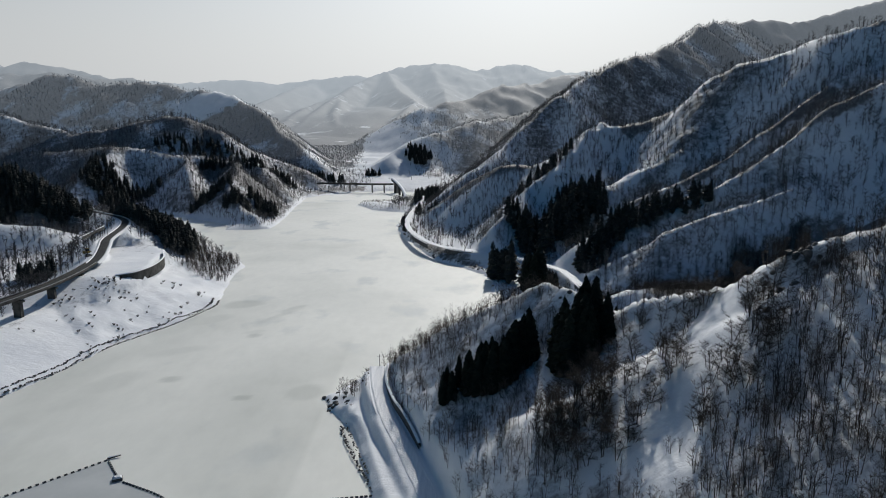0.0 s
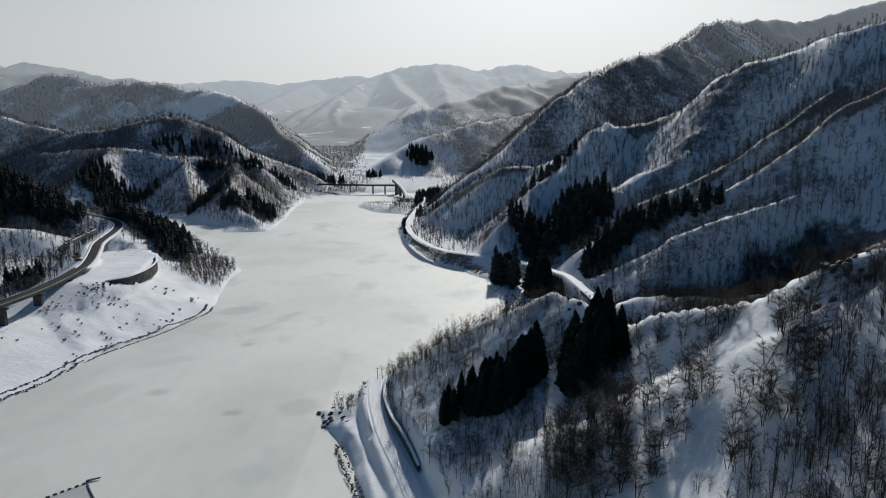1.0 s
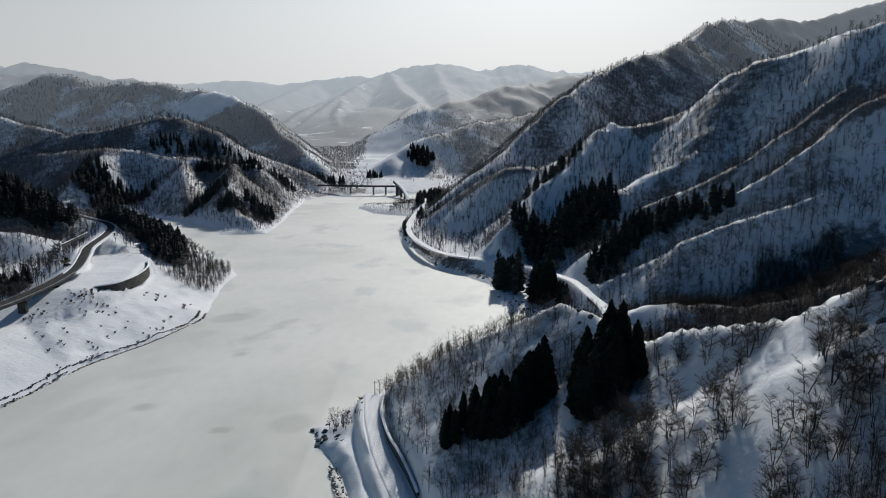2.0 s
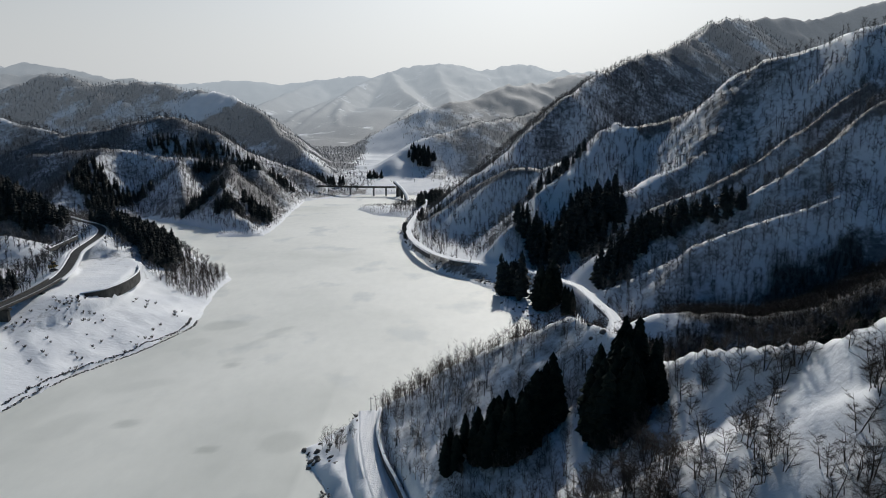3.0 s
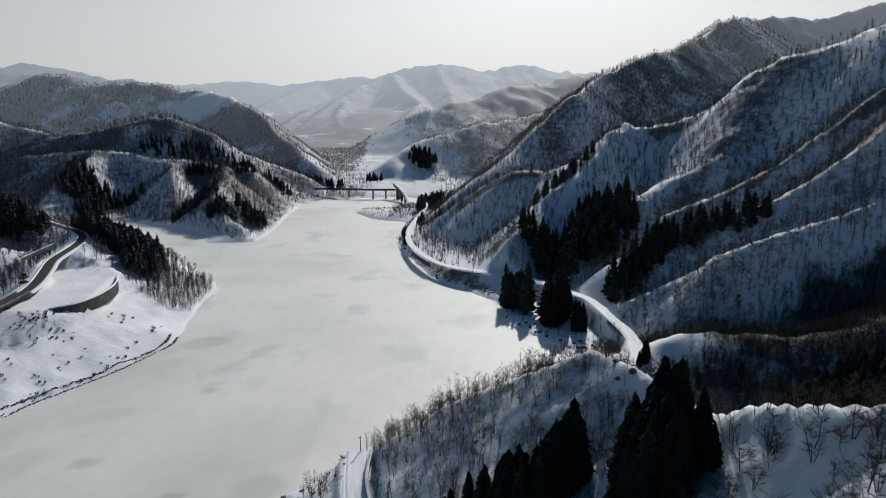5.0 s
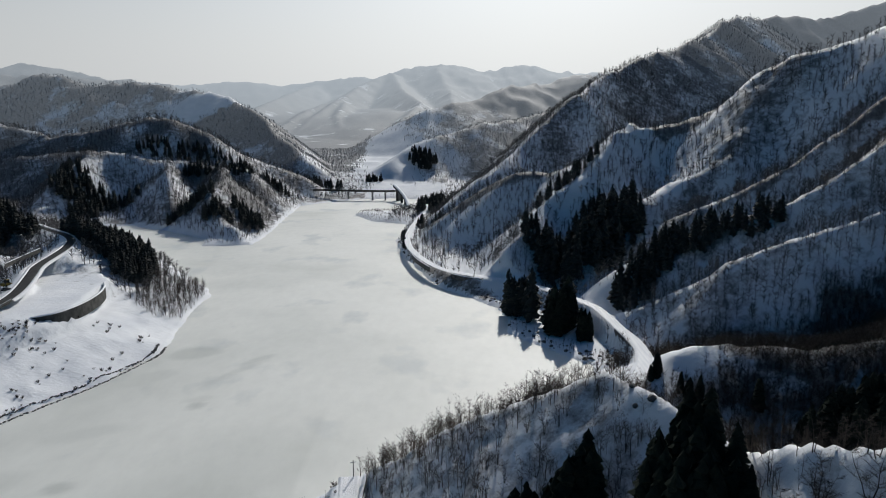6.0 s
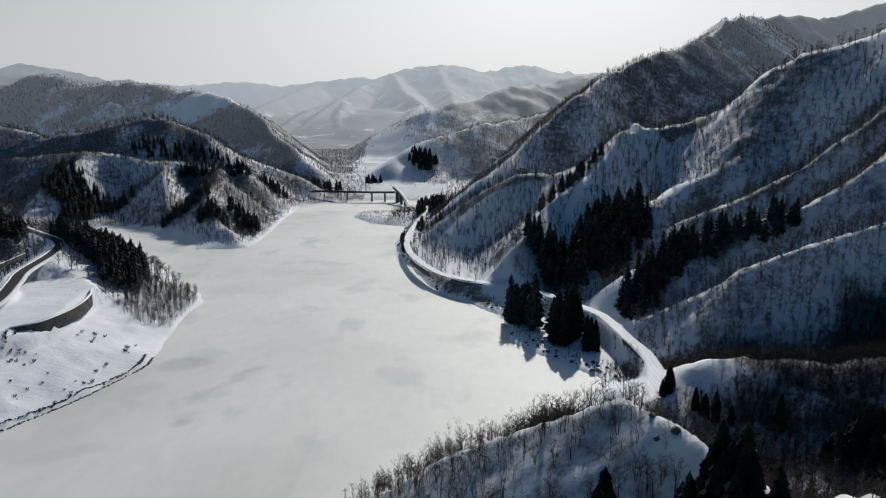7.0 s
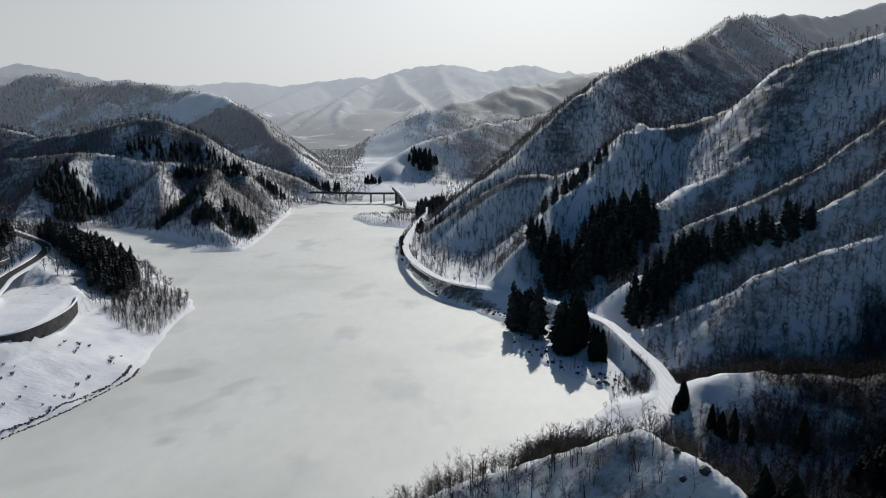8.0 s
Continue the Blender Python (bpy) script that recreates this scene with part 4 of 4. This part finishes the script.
def box(cx, cy, z0, z1, a, b, turn=0.0, bevel=0.0):
    """Vertices and quads of an upright block, its top edges drawn in by bevel."""
    c, sn = math.cos(radians(turn)), math.sin(radians(turn))
    v = []
    for z, k in ((z0, 0), (z1 - bevel, 0), (z1, bevel)):
        for u, w in ((-1, -1), (1, -1), (1, 1), (-1, 1)):
            x, y = u * (a / 2 - k), w * (b / 2 - k)
            v.append((cx + x * c - y * sn, cy + x * sn + y * c, z))
    f = [(0, 3, 2, 1), (8, 9, 10, 11)]
    for q in (0, 4):
        f += [(q + k, q + (k + 1) % 4, q + 4 + (k + 1) % 4, q + 4 + k) for k in range(4)]
    return np.array(v, float), np.array(f)


def part(name, vf, mat, parent, label="", smooth=False):
    o = mesh_object(name, np.asarray(vf[0], float), np.asarray(vf[1]), mat, smooth)
    o.parent = parent
    if label:
        tagged(o, label)
    return o


def roads():
    w = smooth_line(WEST_ROAD, 8)
    r = ribbon("road", w, [(-2.4, -0.3), (-2.3, 0.14), (-1.2, 0.18), (0, 0.2), (1.2, 0.18), (2.3, 0.14), (2.4, -0.3)], ASPHALT)
    tagged(r, "cleared dark asphalt road between snow banks", "road", kind="structure")
    bank = [(0, -0.4), (0.15, 0.25), (0.45, 0.5), (0.9, 0.42), (1.5, 0.1), (1.9, -0.5)]
    for sgn in (-1, 1):
        o = ribbon("snow_bank", w[40:], [(sgn * (2.3 + u), q) for u, q in bank], SNOW)
        tagged(o, "ploughed snow bank beside the asphalt road", "snow bank", kind="structure")
    rut = [(-5.4, -0.5), (-4.6, 0.25), (-3.6, 0.4), (-2.6, 0.12), (-1.7, 0.3), (-0.9, 0.1), (0, 0.3), (0.8, 0.1), (1.6, 0.28), (2.5, 0.1), (3.6, 0.38), (4.6, 0.25), (5.4, -0.5)]
    for line, wide in ((EAST_ROAD, 0.45), (NEAR_ROAD, 0.52)):
        o = ribbon("road", smooth_line(line, 8), [(u * wide, q * (0.2 if line is EAST_ROAD else 0.6)) for u, q in rut], RUTTED)
        tagged(o, "unploughed lakeside road under rutted deep snow", "road", kind="structure")


def road_bridge():
    """The western road on its piers."""
    e = tagged(new("road_bridge"), "concrete girder road bridge with snowy parapets over a gully", "bridge")
    w = smooth_line(WEST_ROAD[:6], 8)
    deck = ribbon("deck", w, [(-3.1, -0.3), (-3.1, 0.1), (3.1, 0.1), (3.1, -0.3), (2.2, -0.4), (2.0, -1.1), (-2.0, -1.1), (-2.2, -0.4), (-3.1, -0.3)], DARK_CONCRETE, False)
    deck.parent = e
    for sgn in (-1, 1):
        o = ribbon("parapet", w, [(sgn * 2.7, 0.05), (sgn * 2.7, 0.6), (sgn * 2.85, 0.68), (sgn * 3.05, 0.6), (sgn * 3.05, -0.1)], DARK_CONCRETE, False)
        o.parent = e
        c = ribbon("rail", w, [(sgn * 2.82, 0.68), (sgn * 2.78, 0.95), (sgn * 2.88, 1.0), (sgn * 2.94, 0.92)], STEEL, False)
        c.parent = e
    for k in (4, 14, 24, 33):
        x, y, z = w[k]
        turn = math.degrees(math.atan2(*(w[k + 1] - w[k - 1])[:2][::-1])) - 90
        part("pier", join([box(x, y, gz(x, y) - 1, z - 2.4, 3.6, 1.8, turn), box(x, y, z - 2.4, z - 1.55, 5.6, 2.2, turn)]), DARK_CONCRETE, e)
    return e


def wall_along(name, line, up, thick, mat, label, category, cap=None):
    e = tagged(new(name), label, category)
    w = smooth_line(line, 6)
    o = ribbon("wall_face", w, [(-thick / 2, -1.5), (-thick / 2, up - 0.1), (-thick / 2 + 0.1, up), (thick / 2 - 0.1, up), (thick / 2, up - 0.1), (thick / 2, -1.5)], mat, False)
    o.parent = e
    if cap:
        c = ribbon("snow_cap", w, [(-thick / 2 - 0.15, up - 0.05), (-thick / 2, up + cap * 0.8), (0, up + cap), (thick / 2, up + cap * 0.8), (thick / 2 + 0.15, up - 0.05)], SNOW)
        c.parent = e
    return e


def rock_shape(seed, n=2):
    bm = bmesh.new()
    bmesh.ops.create_icosphere(bm, subdivisions=n, radius=1.0)
    off = Vector((seed * 3.1, seed * 1.7, 0))
    for q in bm.verts:
        q.co *= 1 + 0.35 * noise.noise(q.co * 1.3 + off) + 0.15 * noise.noise(q.co * 3.1 + off)
        q.co.z *= 0.7
    v = np.array([q.co[:] for q in bm.verts])
    f = np.array([[q.index for q in t.verts] for t in bm.faces])
    bm.free()
    return v, f


def shore_works():
    """Stone rows along the western shore, floating boom, raft, walls of the near road."""
    rng = np.random.default_rng(11)
    rocks = [rock_shape(k, 1) for k in range(5)]
    west = smooth_line([(-163, 190, 0), (-158, 212, 0), (-151, 237, 0), (-145, 268, 0), (-132, 297, 0), (-123, 330, 0), (-124, 343, 0)], 64)
    pos = []
    for off, gap in ((1.6, 1), (4.4, 1)):
        for q, d in zip(west, np.gradient(west, axis=0)):
            d = d / np.linalg.norm(d)
            if rng.uniform() < 0.9:
                x, y = q[0] - d[1] * off + rng.normal() * 0.25, q[1] + d[0] * off + rng.normal() * 0.25
                pos.append((x, y, max(gz(x, y), 0) + 0.12))
    pos = np.array(pos)
    v, f = spread(rocks, pos, rng.uniform(0.2, 0.5, len(pos)), rng)
    tagged(mesh_object("shore_stones", v, f, ROCK), "two rows of dark shore stones sticking out of snow", "stones", kind="stuff")
    pos = []
    for q, d in zip(smooth_line([(-33, 190, 0), (-29, 178, 0), (-23, 163, 0), (-17.5, 150, 0), (-10, 128, 0)], 30), range(200)):
        pos.append((q[0] + rng.normal() * 0.3, q[1], 0.3 + rng.uniform(0, 0.5)))
        if rng.uniform() < 0.6:
            pos.append((q[0] + 1.6 + rng.normal() * 0.3, q[1], 1.0 + rng.uniform(0, 0.4)))
    pos = np.array(pos)
    v, f = spread(rocks, pos, rng.uniform(0.18, 0.42, len(pos)), rng)
    tagged(mesh_object("shore_stones", v, f, ROCK), "dark stone edging along the snowy lakeside bench", "stones", kind="stuff")
    # the broken bank below the shore road
    px, py = scatter(-50, 72, 300, 620, 2.6, rng)
    d = shore(px, py)
    k = (d > 0.3) & (d < 9) & (py > 318) & (rng.uniform(0, 1, px.size) < 0.35 + 0.6 * fbm(px / 16, py / 16, 3, 81))
    pos = np.stack([px[k], py[k], height(px[k], py[k]) + 0.1], -1)
    v, f = spread(rocks, pos, rng.uniform(0.35, 1.2, len(pos)), rng)
    tagged(mesh_object("shore_stones", v, f, ROCK), "dark broken stones on the bank below the shore road", "stones", kind="stuff")
    # outcrops under the near crest
    pos = np.array([(x, y, gz(x, y) - 0.2) for x, y in zip(rng.normal(72, 4, 26), rng.normal(124, 3.5, 26))] + [(x, y, gz(x, y) - 0.2) for x, y in zip(rng.normal(41, 2.5, 14), rng.normal(189, 3, 14))])
    v, f = spread([rock_shape(30 + k, 2) for k in range(4)], pos, rng.uniform(0.35, 1.1, len(pos)), rng)
    tagged(mesh_object("crest_rocks", v, f, ROCK), "dark rock outcrops breaking the snow under the crest", "rocks", kind="stuff")
    # rocky headland
    pos = np.array([(x, y, max(gz(x, y), 0) - 0.25) for x, y in zip(rng.uniform(-43, -30, 40), rng.uniform(199, 214, 40)) if -0.5 < float(shore(np.array([x]), np.array([y]))[0]) < 6])
    v, f = spread([rock_shape(20 + k, 2) for k in range(4)], pos, rng.uniform(0.4, 1.1, len(pos)), rng)
    tagged(mesh_object("headland_rocks", v, f, ROCK), "dark broken rocks on the lakeside headland", "rocks", kind="stuff")
    # the boom
    boom = tagged(new("floating_boom"), "line of dark floats frozen into lake ice", "floating boom")
    fl = tube((0, -0.42, 0), (0, 0.42, 0), 0.3, 0.3, 8)
    proto = None
    for line in ([(-135, 131, 0), (-116, 150, 0), (-98, 169, 0)], [(-97.5, 169.5, 0), (-94, 165, 0), (-89, 159, 0)], [(-88, 158, 0), (-83, 155.6, 0), (-74, 150.8, 0), (-66, 143, 0)], [(-30, 149.5, 0), (-23, 150.5, 0), (-18, 151.3, 0)]):
        w = smooth_line(line, 30)
        run, last = 0.0, w[0]
        for a, b in zip(w, w[1:]):
            run += np.linalg.norm(b - a)
            if run > 1.15:
                run = 0.0
                turn = math.degrees(math.atan2(b[1] - a[1], b[0] - a[0])) - 90
                if proto is None:
                    proto = part("float", fl, FLOAT, boom)
                    o = proto
                else:
                    o = new("float", proto.data)
                    o.parent = boom
                o.matrix_local = pose(b[0], b[1], 0.12, 0, 0, turn)
    ice = mesh_object("bare_ice", np.array([(-150, 100, 0.02), (-135, 131, 0.02), (-116, 150, 0.02), (-98, 169, 0.02), (-94, 165, 0.02), (-89, 159, 0.02), (-83, 155.6, 0.02), (-74, 150.8, 0.02), (-60, 100, 0.02)]), np.array([list(range(9))]), GREY_ICE)
    tagged(ice, "smooth grey bare ice inside the floating boom", "ice", kind="structure")
    raft = tagged(new("mooring_raft"), "small dark mooring raft topped with snow", "raft")
    part("hull", box(-89.5, 159, -0.2, 0.75, 2.6, 1.9, 25, 0.15), ROCK, raft)
    part("snow_cap", join([box(-89.5, 159, 0.75, 1.2, 2.3, 1.7, 25, 0.4)]), SNOW, raft, "white snow cap")
    log = tagged(new("stranded_log"), "snow-dusted log frozen at the boom corner", "log")
    part("stem", tube((-98, 170, 0.25), (-94.8, 171.6, 0.5), 0.28, 0.18, 7), BARK, log)
    part("snow_cap", tube((-97.8, 170.1, 0.48), (-95, 171.5, 0.66), 0.22, 0.12, 6), SNOW, log)
    # walls of the near road
    wall_along("retaining_wall", [(-20.2, 221, 7.9), (-19.6, 206, 7.8), (-16.2, 191.5, 7.7), (-12.6, 182, 7.6), (-9.6, 174, 6.9), (-6.6, 165.5, 5.4)], 2.1, 0.6, ROCK, "dark stone retaining wall with a snow cap uphill of the road", "wall", 0.15)
    wall_along("retaining_wall", [(-25.6, 208, 4.9), (-24.6, 201, 4.8), (-22.6, 192, 4.4), (-20.3, 184.5, 3.6)], 3.0, 0.6, ROCK, "dark stone wall holding the lakeside of the road", "wall", 0.2)
    # walls of the western yard
    wall_along("retaining_wall", [(-173, 326, 14.4), (-166.6, 331.5, 14.6), (-164.4, 340, 14.6), (-164, 351, 14.6), (-166, 365, 14.6), (-170, 377.5, 14.6), (-174.5, 386, 14.8)], 4.3, 0.7, DARK_CONCRETE, "curved dark concrete retaining wall below the snowy yard", "wall", 0.45)
    wall_along("retaining_wall", [(-218.4, 378, 30), (-221.8, 395.6, 30.2), (-224.6, 415, 30.8)], 0.8, 0.4, DARK_CONCRETE, "low dark concrete wall on the snowy bank above the road", "wall", 0.1)
    wall_along("retaining_wall", [(64.5, 381, 7), (58, 396, 6.8), (49, 416, 6)], 3.2, 0.6, ROCK, "dark shaded wall under the lakeside road", "wall", 0.3)
    wall_along("retaining_wall", [(70.4, 300, 4.6), (73.8, 313, 4.9), (73.8, 325, 5.2), (72.2, 337, 6)], 5.2, 0.6, ROCK, "dark stone wall carrying the causeway road", "wall", 0.3)
    wall_along("retaining_wall", [(20, 440.5, 7), (10, 446, 7), (2, 454, 7)], 1.6, 0.6, ROCK, "dark wall under the shore road", "wall", 0.3)
    wall_along("retaining_wall", [(-12, 473, 7), (-20.5, 496, 7), (-25.5, 515, 7)], 1.7, 0.6, ROCK, "dark wall under the shore road", "wall", 0.3)


def pole(x, y, h, label):
    e = tagged(new("utility_pole"), label, "pole")
    z = gz(x, y)
    part("shaft", tube((x, y, z - 0.5), (x, y, z + h), 0.16, 0.11, 8), CONCRETE, e)
    part("crossarm", box(x, y, z + h - 0.7, z + h - 0.55, 1.6, 0.12, 20), STEEL, e)
    return e


def lake_end():
    """Bridge at the head of the lake, with its ramp, and the low delta."""
    e = tagged(new("valley_bridge"), "long low concrete bridge across the snowy valley", "bridge")
    w = smooth_line([(-190, 960, 13.5), (-150, 955, 13.2), (-115, 951, 12.8), (-74, 948, 13)], 6)
    o = ribbon("deck", w, [(-3.5, -0.6), (-3.5, 0.9), (-3.2, 0.9), (-3.2, 0.2), (3.2, 0.2), (3.2, 0.9), (3.5, 0.9), (3.5, -0.6), (2, -1.3), (-2, -1.3), (-3.5, -0.6)], DARK_CONCRETE, False)
    o.parent = e
    for x, y in ((-140, 954), (-106, 950), (-88, 949)):
        part("pier", join([box(x, y, gz(x, y) - 2, 11.2, 2.2, 3.6), box(x, y, 10.2, 11.0, 3, 5)]), CONCRETE, e)
    part("abutment", box(-70, 947, gz(-70, 947) - 2, 12.6, 6, 7, 10, 0.3), CONCRETE, e)
    r = tagged(new("curved_ramp"), "white snow-covered curved ramp on a dark wall", "ramp")
    w = smooth_line([(-76, 955, 21), (-71, 940, 18.6), (-63, 918, 14), (-55.5, 893, 8), (-51, 868, 1.5)], 8)
    o = ribbon("snow_surface", w, [(-2.3, -0.3), (-2.1, 0.4), (0, 0.55), (2.1, 0.4), (2.3, -0.3)], SNOW)
    o.parent = r
    o = ribbon("wall_face", w, [(-1.9, 0.1), (-1.9, -3.2), (1.9, -3.2), (1.9, 0.1)], DARK_CONCRETE, False)
    o.parent = r
    for x, y, z in ((-71, 940, 16), (-63, 918, 11.5), (-57, 898, 6)):
        part("pier", box(x, y, gz(x, y) - 2, z, 2.4, 3.4, 20), DARK_CONCRETE, r)


def shrub_shape(seed):
    rng = np.random.default_rng(seed)
    out = []
    for k in range(34):
        a, ln = rng.uniform(0, 6.28), rng.uniform(0.5, 1.3)
        b = np.array([0.25 * math.cos(a), 0.25 * math.sin(a), -0.1])
        m = b + ln * np.array([math.cos(a) * 0.5, math.sin(a) * 0.5, 0.8])
        out.append(twig(b, m, 0.05, rng))
        for j in range(2):
            out.append(twig(b + (m - b) * 0.5, b + (m - b) * 0.5 + ln * 0.5 * np.array([*(rng.normal(size=2) * 0.6), 0.6]), 0.035, rng))
    return join(out)


def shrubs():
    rng = np.random.default_rng(23)
    shapes = [shrub_shape(300 + k) for k in range(5)]
    protos = []
    places = []
    for cx, cy, a, b, n in ((-170, 316, 9, 6, 34), (-178, 326, 9, 7, 16), (-172, 285, 14, 22, 16), (-150, 268, 4, 44, 26), (-136, 318, 3, 26, 18), (-160, 346, 14, 8, 8), (-186, 300, 5, 9, 14), (-30, 216, 6, 6, 10), (-20, 176, 3, 10, 6)):
        for k in range(n):
            x, y = cx + rng.normal() * a * 0.6, cy + rng.normal() * b * 0.6
            if float(shore(np.array([x]), np.array([y]))[0]) > 1.5 and float(road_gap(np.array([x]), np.array([y]))[0]) > -1:
                places.append((x, y))
    for k, (x, y) in enumerate(places):
        m = pose(x, y, gz(x, y), 0, 0, rng.uniform(0, 360))
        if k < 5:
            o = tagged(mesh_object("shrub", *shapes[k], TWIG), "low leafless brown shrub poking through snow", "shrub", "shrubs on the lake shore")
            protos.append(o)
            o.matrix_world = m
        else:
            o = copy_thing(protos[k % 5], m)
        sc = rng.uniform(0.55, 1.5)
        o.scale = (sc * 0.8, sc * 0.8, sc * 1.25)


roads()
road_bridge()
shore_works()
lake_end()
pole(-23.5, 223, 5.5, "thin grey utility pole at the snowy road bend")
pole(-216, 402, 8, "thin grey utility pole beside the asphalt road")
pole(-213, 428, 8, "thin grey utility pole beside the asphalt road")
pole(-203, 352, 8, "thin grey utility pole beside the asphalt road")
shrubs()


# ---- vehicles by the western road ----
YELLOW = make_plain("faded_yellow_paint", (0.2, 0.13, 0.025), (0.3, 0.2, 0.04), 1.5, 0.5)
DARK_PAINT = make_plain("dark_car_paint", (0.02, 0.022, 0.025), (0.035, 0.037, 0.04), 1.0, 0.3)
TYRE = make_plain("black_rubber", (0.012, 0.012, 0.012), (0.025, 0.025, 0.025), 3.0, 0.9)
GLASS = make_plain("dark_window_glass", (0.015, 0.02, 0.025), (0.02, 0.025, 0.03), 1.0, 0.08)


def wheels(parent, spots, r, w):
    for x, y in spots:
        part("wheel", tube((x, y - w / 2, r), (x, y + w / 2, r), r, r, 12), TYRE, parent)


def loader(x, y, turn):
    e = tagged(new("wheel_loader"), "yellow wheel loader parked in snow beside the road", "wheel loader")
    part("body", join([box(-1.2, 0, 0.7, 2.0, 2.6, 2.0, 0, 0.2), box(1.1, 0, 0.8, 1.5, 2.0, 1.4, 0, 0.15)]), YELLOW, e)
    part("cab", box(0.1, 0, 1.6, 3.2, 1.5, 1.6, 0, 0.15), GLASS, e)
    part("roof", box(0.1, 0, 3.2, 3.4, 1.7, 1.8, 0, 0.1), YELLOW, e)
    part("arm", join([tube((1.2, -0.5, 1.6), (3.0, -0.5, 0.7), 0.14, 0.14, 6), tube((1.2, 0.5, 1.6), (3.0, 0.5, 0.7), 0.14, 0.14, 6)]), YELLOW, e)
    part("bucket", box(3.3, 0, 0.1, 1.1, 0.9, 2.5, 0, 0.3), STEEL, e)
    wheels(e, ((-1.5, -1.0), (-1.5, 1.0), (1.4, -1.0), (1.4, 1.0)), 0.7, 0.5)
    e.matrix_world = pose(x, y, gz(x, y), 0, 0, turn)


def parked_car(x, y, turn):
    e = tagged(new("parked_car"), "dark compact car parked on the snowy verge", "car")
    part("body", box(0, 0, 0.3, 0.95, 4.0, 1.7, 0, 0.15), DARK_PAINT, e)
    part("cabin", box(-0.2, 0, 0.95, 1.5, 2.4, 1.55, 0, 0.3), GLASS, e)
    part("roof", box(-0.2, 0, 1.5, 1.56, 1.7, 1.0, 0, 0.03), DARK_PAINT, e)
    wheels(e, ((-1.3, -0.8), (-1.3, 0.8), (1.3, -0.8), (1.3, 0.8)), 0.32, 0.22)
    e.matrix_world = pose(x, y, gz(x, y), 0, 0, turn)


loader(-208.5, 364, 70)
parked_car(-203.5, 356, 75)
